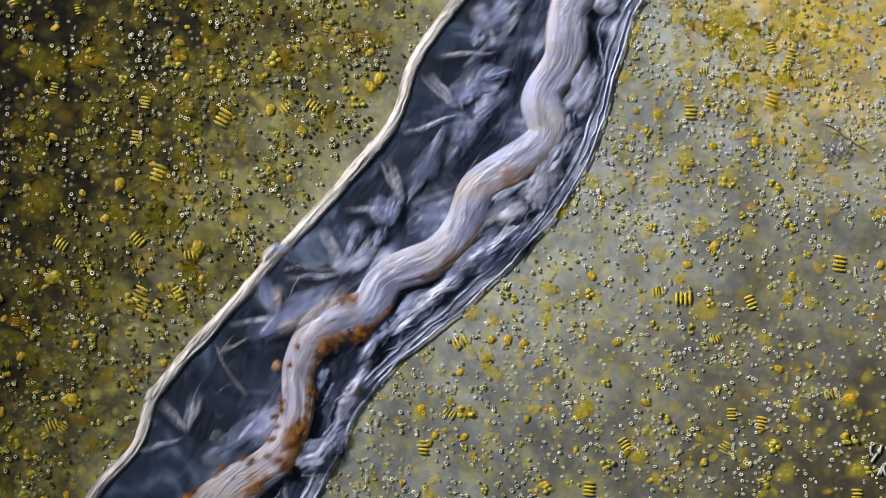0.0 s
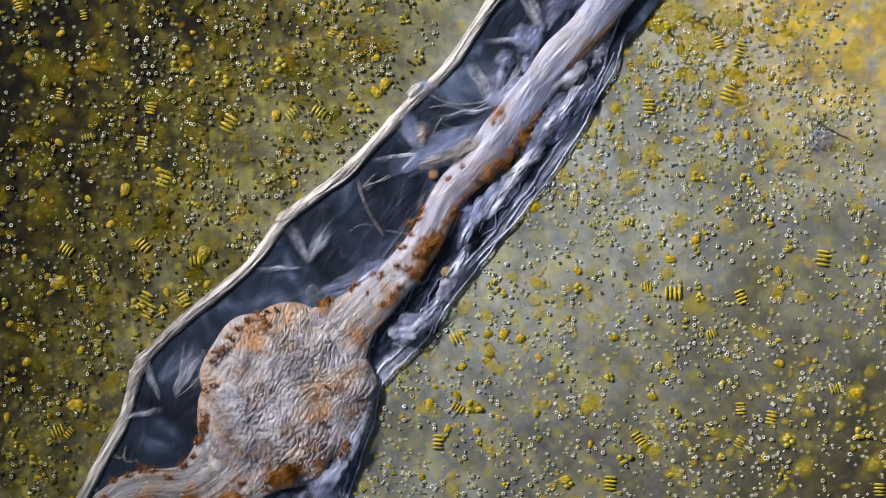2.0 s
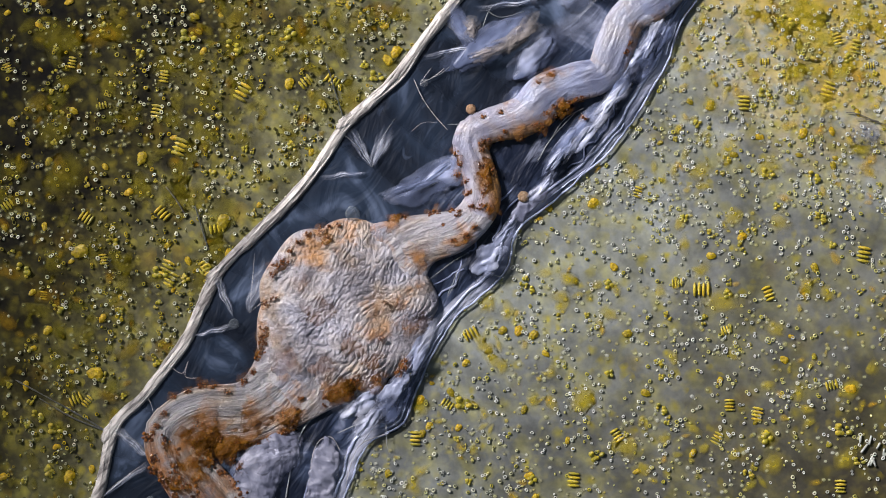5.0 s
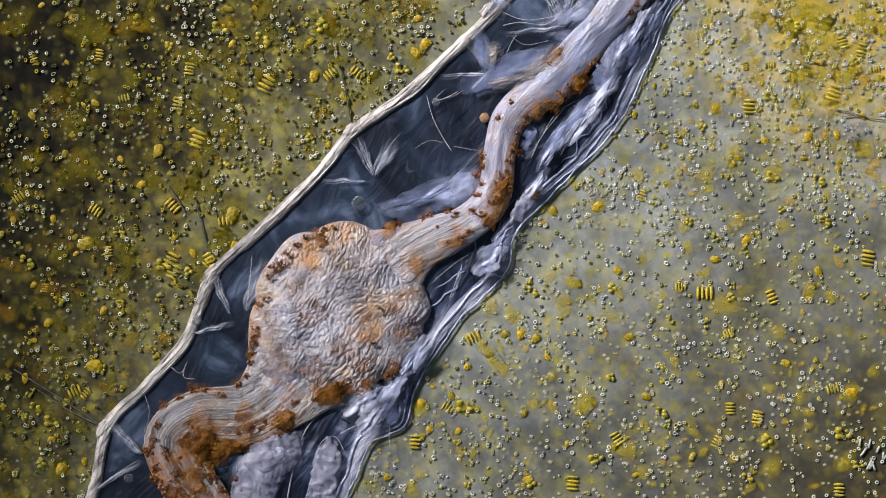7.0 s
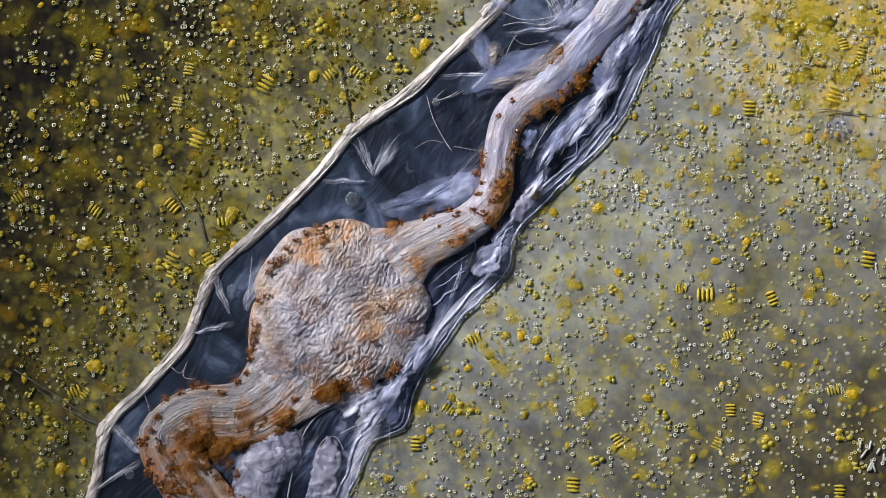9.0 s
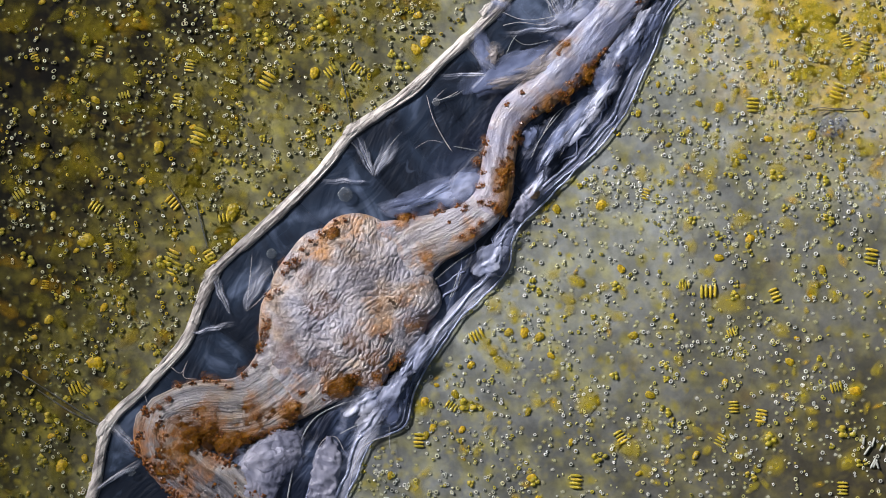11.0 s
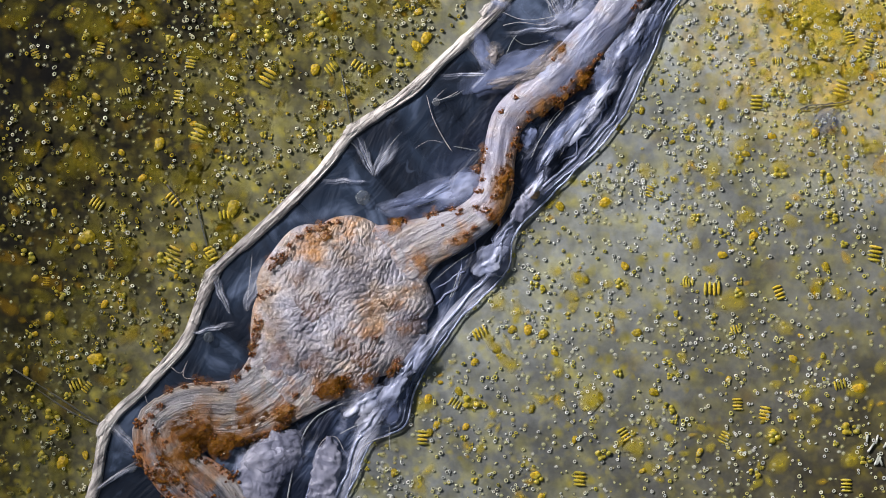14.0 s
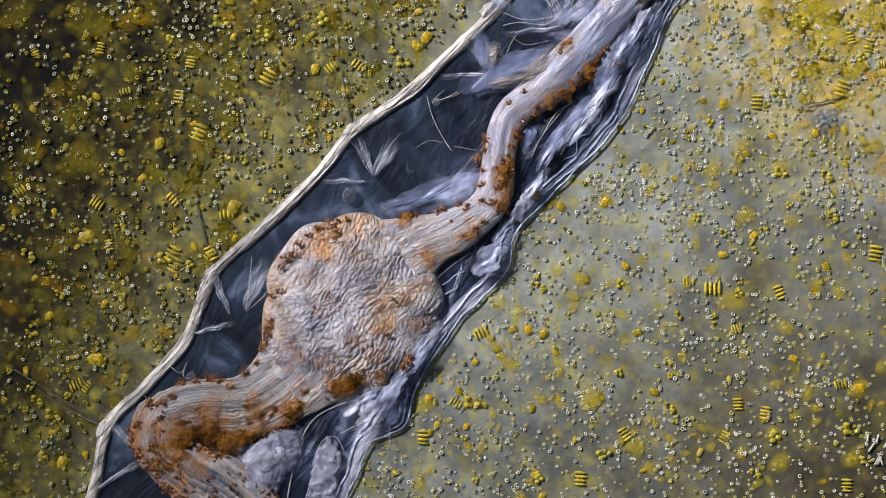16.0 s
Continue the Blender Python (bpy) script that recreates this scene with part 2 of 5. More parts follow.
CLEAR = plain_material("clear_cell", (0.42, 0.47, 0.56), 0.25, 0.4, 400, sheer=True, gloss=0.8)
HAIR = plain_material("bristle", (0.16, 0.16, 0.15), 0.3)
GRAIN = plain_material("grain", (0.84, 0.84, 0.80), 0.25, 0.15, 260, True, gloss=1.0, tones=((0.0, (1, 1, 1)), (0.3, (0.55, 0.57, 0.55)), (0.5, (0.85, 0.85, 0.74)), (0.75, (0.72, 0.68, 0.26)), (1.0, (0.62, 0.55, 0.06))))
GRAIN_OLIVE = plain_material("olive_grain", (0.64, 0.62, 0.47), 0.25, 0.15, 260, True, gloss=1.0, tones=((0.0, (1.35, 1.35, 1.35)), (0.24, (1.1, 1.1, 1.0)), (0.40, (0.7, 0.7, 0.55)), (0.46, (0.20, 0.20, 0.10)), (0.7, (0.42, 0.38, 0.08)), (0.85, (0.7, 0.6, 0.08)), (1.0, (0.90, 0.66, 0.02))))
ALGA = plain_material("alga", (0.80, 0.62, 0.03), 0.4, 0.5, 300, gloss=0.7)
YELLOW = plain_material("yellow_alga", (0.78, 0.55, 0.008), 0.4, 0.65, 260, sheer=True)
SOFT = plain_material("sunken_alga", (0.74, 0.57, 0.035), 0.7, 0.3, 130, True, sheer=True, gloss=0.2, tones=((0.0, (0.72, 0.80, 0.8)), (0.5, (0.95, 0.95, 0.9)), (1.0, (1.05, 0.78, 0.4))))
HAZE_TONES = ((0.0, (1.0, 1.0, 1.0)), (0.3, (0.85, 0.86, 0.55)), (0.6, (0.75, 0.72, 0.30)), (0.8, (0.50, 0.48, 0.35)), (1.0, (0.85, 0.70, 0.12)))
HAZY = plain_material("sunken_grain", (0.74, 0.74, 0.66), 0.5, 0.2, 260, True, sheer=True, tones=HAZE_TONES)
HAZY_OLIVE = plain_material("sunken_olive_grain", (0.50, 0.49, 0.34), 0.5, 0.3, 260, True, sheer=True, tones=HAZE_TONES)
# olive, and darkened in colour to suit the vignette painted on the left
SOFT_OLIVE = plain_material("sunken_olive_alga", (0.42, 0.345, 0.012), 0.7, 0.5, 130, True, sheer=True, gloss=0.2, tones=((0.0, (0.42, 0.48, 0.6)), (0.45, (0.78, 0.76, 0.7)), (0.7, (1.0, 0.85, 0.5)), (1.0, (1.2, 0.78, 0.3))))
GREEN = plain_material("green_alga", (0.62, 0.52, 0.03), 0.35, 0.6, 240, sheer=True, gloss=0.8)


# ---- shapes ----
def px(x, y):
    """A place on the slide, from micrometres right of and below its corner."""
    return Vector(((x - 784) / 1000, (441 - y) / 1000))


def loft(bm, rings, closed_ends=True):
    made = [[bm.verts.new(p) for p in ring] for ring in rings]
    for a, c in zip(made, made[1:]):
        n = len(a)
        for i in range(n):
            bm.faces.new((a[i], a[(i + 1) % n], c[(i + 1) % n], c[i]))
    if closed_ends:
        bm.faces.new(made[0][::-1])
        bm.faces.new(made[-1])
    return made


def tube(bm, pts, radii, sides=8, flat=1.0):
    """A tube along points (x, y, z), with a radius for each."""
    rings = []
    for i, p in enumerate(pts):
        p = Vector(p)
        d = (Vector(pts[min(i + 1, len(pts) - 1)]) - Vector(pts[max(i - 1, 0)])).normalized()
        across = Vector((d.y, -d.x, 0))
        across = across.normalized() if across.length > 1e-6 else Vector((1, 0, 0))
        up = across.cross(d)
        rings.append([p + (across * math.cos(a) + up * math.sin(a) * flat) * radii[i]
                      for a in (2 * math.pi * k / sides for k in range(sides))])
    loft(bm, rings)


def bead(bm, centre, radii, rings=5, sides=8):
    rows = []
    for i in range(1, rings):
        a = math.pi * i / rings
        rows.append([bm.verts.new((centre[0] + radii[0] * math.sin(a) * math.cos(b), centre[1] + radii[1] * math.sin(a) * math.sin(b), centre[2] + radii[2] * math.cos(a)))
                     for b in (2 * math.pi * k / sides for k in range(sides))])
    for r0, r1 in zip(rows, rows[1:]):
        for k in range(sides):
            bm.faces.new((r0[k], r1[k], r1[(k + 1) % sides], r0[(k + 1) % sides]))
    for row, z in ((rows[0], 1), (rows[-1], -1)):
        tip = bm.verts.new((centre[0], centre[1], centre[2] + z * radii[2]))
        for k in range(sides):
            pair = (row[k], row[(k + 1) % sides]) if z > 0 else (row[(k + 1) % sides], row[k])
            bm.faces.new((tip, *pair))


def mesh_of(name, bm, material, frame0=None, smooth=True, rest=None, thick=None, edge=None):
    me = bpy.data.meshes.new(name)
    bmesh.ops.recalc_face_normals(bm, faces=bm.faces)
    bm.to_mesh(me)
    bm.free()
    co = np.empty(len(me.vertices) * 3, np.float32)
    me.vertices.foreach_get("co", co)
    me.attributes.new("rest", "FLOAT_VECTOR", "POINT").data.foreach_set("vector", co if rest is None else np.array(rest, np.float32).ravel())
    me.attributes.new("thick", "FLOAT", "POINT").data.foreach_set("value", [1.0] * len(me.vertices) if thick is None else thick)
    if edge is not None:
        me.attributes.new("edge", "FLOAT", "POINT").data.foreach_set("value", edge)
    if frame0 is not None:
        me.transform(frame0.inverted())
    if smooth:
        me.polygons.foreach_set("use_smooth", [True] * len(me.polygons))
    me.materials.append(material)
    return me


def part(name, bm, material, parent, label="", frame0=None, smooth=True, rest=None, thick=None, edge=None):
    ob = new(name, mesh_of(name, bm, material, frame0, smooth, rest, thick, edge))
    ob.parent = parent
    return tagged(ob, label)


# ---- how the worm lies, stage by stage ----
STAGES = []
HIND = [(-220, 440), (-242, 345), (-272, 292), (-297, 227), (-246, 186), (-160, 178), (-90, 122)]


def smooth_line(points, head, tail):
    """A fine line through points, with straight ends of given ways; steps of 5 mm."""
    p = [px(*q) for q in points]
    p = [p[0] + Vector(head) * 0.9] + p + [p[-1] + Vector(tail) * 0.9]
    fine = []
    for i in range(len(p) - 1):
        a, b, c, d = p[max(i - 1, 0)], p[i], p[i + 1], p[min(i + 2, len(p) - 1)]
        steps = max(2, int((c - b).length / 0.005))
        m1 = (c - a) * 0.5 if i else (c - b)
        m2 = (d - b) * 0.5 if i < len(p) - 2 else (c - b)
        lim = 1.1 * (c - b).length
        m1, m2 = (m * min(1, lim / max(m.length, 1e-6)) for m in (m1, m2))
        for k in range(steps):
            u = k / steps
            fine.append(b * (2 * u**3 - 3 * u**2 + 1) + m1 * (u**3 - 2 * u**2 + u) + c * (3 * u**2 - 2 * u**3) + m2 * (u**3 - u**2))
    fine.append(p[-1])
    xy = np.array(fine)
    arc = np.concatenate(([0], np.cumsum(np.hypot(*np.diff(xy, axis=0).T))))
    return arc, xy


def nearest(line, point):
    return line[0][np.argmin(np.hypot(*(line[1] - np.array(px(*point))).T))]


UP, DOWN = (0.62, 0.78), (-0.45, -0.9)


def stage(t, left, right, knot_left, knot_right, crop, gullet, loop=-15):
    """The walls from the fore end to the hind end, a known knot on each, the crop's middle, and the gullet from the crop on."""
    l, r = smooth_line(left, UP, DOWN), smooth_line(right, UP, DOWN)
    hind = [(crop[0] + a + loop * k, crop[1] + b) for (a, b), k in zip(HIND, (-1.0, -0.6, 0.5, 1, 0.8, 0.5, 0.2))]
    g = smooth_line(hind + [crop] + gullet, DOWN, UP)
    STAGES.append((t, {"L": (*l, nearest(l, knot_left)), "R": (*r, nearest(r, knot_right)), "G": (*g, nearest(g, crop))}))


def where(lines, side, d, reach=0.03):
    arc, xy, zero = lines[side]
    at = [np.array([np.interp(zero + d + k, arc, xy[:, j]) for j in (0, 1)]) for k in (-reach, 0, reach)]
    way = at[2] - at[0]
    return at[1], math.degrees(math.atan2(way[1], way[0]))


def seat(lines, side, d):
    at, angle = where(lines, side, d)
    return pose(at[0], at[1], 0, 0, 0, angle)


stage(0.0, [(800, 0), (725, 110), (690, 210), (600, 320), (500, 430), (400, 540), (265, 695), (230, 790), (150, 882)],
      [(1140, 0), (1100, 100), (1080, 180), (1040, 290), (960, 410), (830, 540), (720, 630), (640, 720), (600, 800), (560, 882)],
      (265, 695), (600, 850), (330, 1065),
      [(385, 900), (490, 810), (525, 730), (530, 650), (570, 580), (650, 545), (690, 490), (770, 455), (820, 400), (850, 330), (920, 285), (970, 235), (960, 170), (1000, 100), (1015, 0)])
stage(0.3, [(850, 0), (750, 90), (700, 170), (630, 230), (600, 290), (500, 380), (400, 510), (325, 600), (280, 700), (200, 790), (150, 882)],
      [(1155, 0), (1100, 140), (1060, 250), (1000, 330), (950, 440), (820, 570), (720, 690), (650, 780), (610, 882)],
      (325, 600), (650, 790), (385, 955),
      [(470, 810), (540, 765), (580, 720), (570, 650), (555, 585), (610, 550), (670, 500), (740, 450), (815, 415), (840, 345), (895, 285), (955, 240), (985, 170), (1020, 90), (1045, 0)])
stage(0.5, [(860, 0), (800, 100), (700, 200), (640, 300), (530, 380), (430, 500), (325, 600), (280, 690), (200, 790), (155, 882)],
      [(1150, 0), (1080, 130), (1030, 250), (960, 370), (830, 530), (790, 600), (700, 690), (655, 770), (640, 810), (600, 882)],
      (325, 600), (645, 800), (385, 950),
      [(470, 790), (550, 745), (590, 690), (590, 620), (600, 555), (650, 505), (720, 460), (800, 395), (870, 330), (930, 240), (985, 155), (1035, 75), (1075, 0)])
stage(0.7, [(860, 0), (810, 100), (700, 200), (600, 310), (500, 410), (385, 530), (290, 670), (210, 770), (160, 882)],
      [(1190, 0), (1120, 130), (1010, 290), (900, 420), (800, 530), (700, 630), (620, 720), (590, 800), (565, 882)],
      (385, 530), (612, 730), (410, 865),
      [(500, 690), (585, 625), (640, 570), (680, 480), (740, 400), (810, 340), (870, 280), (940, 205), (1000, 130), (1060, 60), (1105, 0)])
stage(1.0, [(780, 0), (690, 100), (600, 205), (500, 300), (400, 385), (310, 510), (245, 610), (205, 740), (185, 882)],
      [(1170, 0), (1150, 100), (1080, 230), (1020, 320), (950, 400), (910, 480), (810, 590), (790, 640), (720, 740), (660, 850), (640, 900)],
      (400, 385), (790, 650), (530, 685),
      [(640, 570), (720, 550), (745, 500), (700, 440), (695, 385), (750, 345), (815, 325), (855, 275), (925, 275), (950, 215), (950, 150), (1010, 105), (1060, 80), (1060, 0)])
stage(1.5, [(810, 0), (740, 120), (620, 230), (520, 340), (430, 410), (330, 530), (215, 640), (190, 740), (125, 882)],
      [(1120, 0), (1060, 180), (1000, 270), (950, 360), (905, 450), (830, 530), (790, 650), (740, 700), (710, 780), (690, 882)],
      (430, 410), (785, 665), (508, 725),
      [(620, 600), (700, 565), (740, 525), (715, 460), (705, 395), (760, 345), (825, 305), (880, 235), (945, 150), (995, 80), (1030, 0)])
stage(2.0, [(865, 0), (790, 110), (700, 200), (600, 305), (500, 380), (430, 470), (320, 560), (240, 645), (210, 740), (135, 882)],
      [(1140, 0), (1080, 140), (1000, 280), (900, 410), (820, 510), (740, 620), (680, 680), (660, 760), (630, 840), (610, 900)],
      (500, 380), (740, 620), (505, 700),
      [(610, 580), (690, 505), (750, 430), (795, 345), (860, 275), (920, 195), (980, 115), (1040, 50), (1080, 0)])
stage(2.2, [(825, 0), (740, 100), (680, 190), (565, 295), (450, 410), (350, 510), (280, 590), (240, 690), (180, 780), (150, 882)],
      [(1175, 0), (1100, 120), (1020, 260), (930, 390), (830, 500), (750, 610), (690, 690), (620, 780), (550, 882)],
      (565, 295), (795, 545), (555, 605),
      [(660, 490), (760, 435), (815, 375), (845, 280), (890, 205), (945, 135), (1000, 65), (1060, 10)])
stage(2.5, [(820, 0), (735, 90), (650, 205), (510, 290), (400, 390), (285, 490), (220, 620), (185, 740), (180, 882)],
      [(1170, 0), (1100, 100), (1030, 230), (970, 330), (880, 440), (830, 550), (770, 650), (720, 750), (650, 840), (610, 882)],
      (510, 290), (825, 565), (592, 550),
      [(710, 440), (800, 410), (840, 350), (838, 275), (860, 200), (915, 145), (980, 75), (1060, 30), (1090, 0)])
stage(3.0, [(850, 0), (790, 70), (720, 180), (600, 290), (510, 390), (430, 450), (335, 545), (280, 650), (200, 715), (140, 805), (130, 882)],
      [(1150, 0), (1070, 160), (980, 290), (890, 420), (800, 550), (720, 670), (650, 780), (580, 830), (565, 882)],
      (600, 290), (845, 490), (585, 585),
      [(700, 455), (790, 395), (845, 310), (890, 210), (945, 125), (990, 50), (1020, 0)])
stage(3.3, [(785, 0), (710, 130), (615, 220), (550, 320), (470, 400), (380, 487), (310, 610), (240, 700), (183, 775), (160, 882)],
      [(1200, 0), (1110, 140), (1030, 240), (940, 340), (890, 460), (800, 560), (740, 670), (710, 740), (630, 810), (605, 882)],
      (615, 220), (890, 460), (612, 548),
      [(725, 435), (810, 395), (860, 345), (860, 280), (845, 220), (870, 155), (930, 115), (960, 70), (1000, 35), (1060, 30), (1105, 0)])
stage(3.6, [(755, 0), (680, 120), (600, 210), (530, 320), (450, 405), (380, 482), (320, 600), (250, 700), (197, 757), (165, 882)],
      [(1250, 0), (1200, 120), (1080, 270), (980, 350), (910, 420), (890, 490), (800, 570), (740, 680), (720, 745), (640, 800), (610, 882)],
      (600, 210), (890, 490), (612, 548),
      [(725, 435), (815, 405), (850, 355), (825, 290), (805, 240), (850, 220), (910, 215), (950, 165), (1010, 150), (1065, 145), (1070, 95), (1070, 50), (1120, 25), (1160, 0)])
for T in (4.0, 4.2):
    stage(T, [(760, 0), (680, 125), (600, 208), (530, 320), (450, 405), (380, 482), (320, 600), (250, 700), (197, 757), (165, 882)],
          [(1245, 0), (1190, 130), (1090, 270), (1000, 350), (920, 410), (890, 490), (800, 570), (740, 690), (715, 750), (640, 800), (610, 882)],
          (600, 208), (890, 490), (612, 550),
          [(725, 435), (815, 405), (850, 355), (825, 290), (805, 245), (850, 230), (915, 225), (955, 185), (1010, 175), (1065, 170), (1085, 110), (1100, 65), (1160, 40), (1190, 0)])
REST_LEFT = [(885, 0), (790, 90), (710, 165), (620, 225), (550, 310), (450, 405), (370, 482), (320, 600), (250, 680), (180, 755), (150, 882)]
REST_RIGHT = [(1205, 0), (1165, 80), (1130, 160), (1098, 218), (1040, 285), (970, 355), (912, 420), (902, 475), (882, 503), (818, 566), (770, 635), (736, 690), (725, 745), (706, 767), (655, 790), (630, 850), (615, 882)]
REST_GULLET = [(725, 445), (820, 400), (872, 350), (885, 270), (905, 205), (975, 145), (1050, 65), (1105, 0)]
for T, CX, CY, LOOP in ((6.3, 606, 552, -5), (7.0, 598, 555, 0), (8.0, 597, 555, 0), (9.2, 600, 550, -12), (11.4, 618, 540, -38), (12.5, 615, 538, -32), (14.0, 603, 545, -25), (14.6, 622, 540, -46), (16.0, 622, 540, -48)):
    stage(T, REST_LEFT, REST_RIGHT, (620, 225), (890, 490), (CX, CY), REST_GULLET, LOOP)
REST = next(lines for t, lines in STAGES if t == 7.0)
MOVERS = []


def carried(ob, side, d):
    """From now on this part goes with its place on a wall or on the gut."""
    ob.matrix_basis = seat(REST, side, d)
    MOVERS.append((ob, side, d))
    return ob


def along(side, point):
    return nearest(REST[side][:2], point) - REST[side][2]


# ---- the slide ----
def build_slide():
    bm = bmesh.new()
    bmesh.ops.create_grid(bm, x_segments=8, y_segments=8, size=1)
    for v in bm.verts:
        v.co.x, v.co.y = v.co.x * 3.6, v.co.y * 2.4
    slab = bmesh.ops.extrude_face_region(bm, geom=bm.faces[:])["geom"]
    for v in slab:
        if isinstance(v, bmesh.types.BMVert):
            v.co.z -= 0.12
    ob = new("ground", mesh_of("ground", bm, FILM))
    tagged(ob, "glass slide under a mottled olive and grey algal film", "slide", kind="structure")


# ---- the worm ----
def inward(side, d, depth):
    """A place at rest at some depth inside a wall."""
    at, angle = where(REST, side, d)
    a = radians(angle + (90 if side == "L" else -90))
    return at + depth * np.array((math.cos(a), math.sin(a)))


def build_lining(worm):
    for side in "LR":
        for i in range(19):
            d = -1.3 + 0.1 * i if side == "R" else -1.0 + 0.1 * i
            bm = bmesh.new()
            z = 0.010 + 0.0009 * (i % 4) + (0.004 if side == "R" else 0)
            at, angle = where(REST, side, d)
            a = radians(angle + (90 if side == "L" else -90))
            way = np.array((math.cos(a), math.sin(a)))
            rows, thick = [], []
            for k in range(13):
                u = -0.085 + 0.17 * k / 12
                p = inward(side, d + u, 0.004)
                ends = min(1.0, (0.085 - abs(u)) / 0.03)
                rows.append([])
                for q in range(9):
                    w = q / 8
                    thick.append(ends * (1.0 if side == "L" else min(1.0, max(0.0, (1 - w) / 0.36))))
                    slope = 1.0 if side == "L" else 0.30 + 0.70 * min(1, w / 0.35)
                    rows[-1].append(bm.verts.new((*(p + way * (0.235 if side == "L" else 0.212) * w), z * slope)))
            for r0, r1 in zip(rows, rows[1:]):
                for q in range(8):
                    bm.faces.new((r0[q], r0[q + 1], r1[q + 1], r1[q]))
            rim = rows[0] + [r[-1] for r in rows[1:]] + rows[-1][-2::-1] + [r[0] for r in rows[-2:0:-1]]
            low = [bm.verts.new((v.co.x, v.co.y, 0.001)) for v in rim]
            thick += [1.0] * len(low)
            for k in range(len(rim)):
                n = (k + 1) % len(rim)
                bm.faces.new((rim[k], rim[n], low[n], low[k]))
            carried(part("cavity_lining", bm, LINING if side == "L" else LINING_PALE, worm, frame0=seat(REST, side, d), smooth=False, thick=thick), side, d)


def wave(d, seed, size):
    return size * noise.noise((d * 14, seed * 3.7, 0)) + 0.5 * size * noise.noise((d * 45, seed * 1.3, 5))


def strand(bm, side, d, depth, r, z, sway, seed, half=0.020):
    pts, radii = [], []
    for e in (-half, -half / 2, 0, half / 2, half):
        pts.append((*inward(side, d + e, depth + wave(d + e, seed, sway)), z))
        radii.append(r * (1 + wave(d + e, seed + 9, 0.25)))
    tube(bm, pts, radii, 8)


def build_walls(worm):
    for side in "LR":
        for i in range(64):
            d = (-1.02 if side == "L" else -1.33) + 0.031 * i
            bm = bmesh.new()
            if side == "L":
                strand(bm, side, d, 0.008, 0.0098, 0.012, 0.0025, 1)
                strand(bm, side, d, 0.000, 0.0026, 0.014, 0.0025, 2)
                strand(bm, side, d, 0.006, 0.0022, 0.0205, 0.003, 11)
                strand(bm, side, d, 0.013, 0.0020, 0.0185, 0.004, 12)
            else:
                strand(bm, side, d, 0.002, 0.0017, 0.010, 0.0045, 4)
                strand(bm, side, d, 0.021, 0.0025, 0.011, 0.005, 5)
                if noise.noise((d * 6, 3.1, 8)) > 0.0:
                    strand(bm, side, d, 0.010, 0.0012, 0.010, 0.006, 6)
            f = seat(REST, side, d)
            wall = carried(part("body_wall", bm, WALL if side == "L" else WALL_PALE, worm, frame0=f), side, d)
            if side == "R":
                bm = bmesh.new()
                band(bm, d)
                part("wall_band", bm, MEMBRANE, wall, frame0=f, thick=[(0.15, 0.55, 0.6, 0.55, 0.42, 0.26, 0.0)[k % 7] * (1 + 0.5 * noise.noise((d * 9 + k // 7 * 0.09, 4, 1))) for k in range(35)])
                for k, depth in enumerate((0.036, 0.055, 0.075, 0.100)):
                    if noise.noise((d * 5, k * 7.3, 2)) > 0.04:
                        bm = bmesh.new()
                        strand(bm, side, d, depth, 0.0015 + 0.0005 * (k % 2), 0.013, 0.026, 20 + k)
                        part("muscle_strand", bm, MUSCLE, wall, frame0=f)


def band(bm, d):
    """The soft layer between the outer and the inner line of the thin wall: a low arch."""
    rows = []
    for e in (-0.020, -0.010, 0, 0.010, 0.020):
        rows.append([bm.verts.new((*inward("R", d + e, 0.001 + (0.0058 + 0.003 * noise.noise(((d + e) * 7, 2, 5))) * q + wave(d + e, 4, 0.003)), 0.004 + 0.006 * math.sin(math.pi * q / 6))) for q in range(7)])
    for r0, r1 in zip(rows, rows[1:]):
        for q in range(6):
            bm.faces.new((r0[q], r0[q + 1], r1[q + 1], r1[q]))


def gut_radius(d):
    """Half the gut's width along it, in metres; the crop lies at 0."""
    table = ((-0.75, 0.076), (-0.62, 0.066), (-0.52, 0.053), (-0.42, 0.049), (-0.33, 0.050), (-0.27, 0.054), (-0.22, 0.062), (-0.19, 0.070), (-0.15, 0.086), (-0.11, 0.108), (-0.085, 0.115), (0.085, 0.105), (0.12, 0.082), (0.16, 0.056), (0.20, 0.043), (0.27, 0.035),
             (0.345, 0.031), (0.425, 0.029), (0.49, 0.031), (0.585, 0.038), (0.69, 0.034), (0.85, 0.034), (1.6, 0.037))
    return float(np.interp(d, [a for a, r in table], [r for a, r in table]))


def gut_height(d, r):
    """Half the gut's height: flat behind, rounder along the gullet."""
    low, high = min(0.34 * r, 0.017), min(0.66 * r, 0.025)
    return low + (high - low) * min(1, max(0, (d - 0.16) / 0.14))


def gut_flank(d, c):
    """Where rust gathers across the gut: on the inner side of the hind loop, on both flanks of the neck, on one of the gullet."""
    if d < -0.14:
        return 0.12 * abs(c) ** 5 + 0.75 * max(0.0, c) ** 1.5
    if d < 0.28:
        return abs(c) ** 3
    return 1.3 * max(0.0, c) ** 2 * (1 if d < 0.9 else 0.6)


def gut_fold(d, c):
    """Height of the lengthwise folds of the gut's skin."""
    deep = 0.0062 if d < -0.1 else 0.0040 if d < 0.3 else 0.0020
    ridge = 1 - min(1.0, 2.2 * abs(noise.noise((d * 3.0, c * (4.6 if d < 0 else 2.6), 7))))
    return deep * (0.5 * noise.noise((d * 9.0, c * 8.0, 2)) - ridge ** 3)


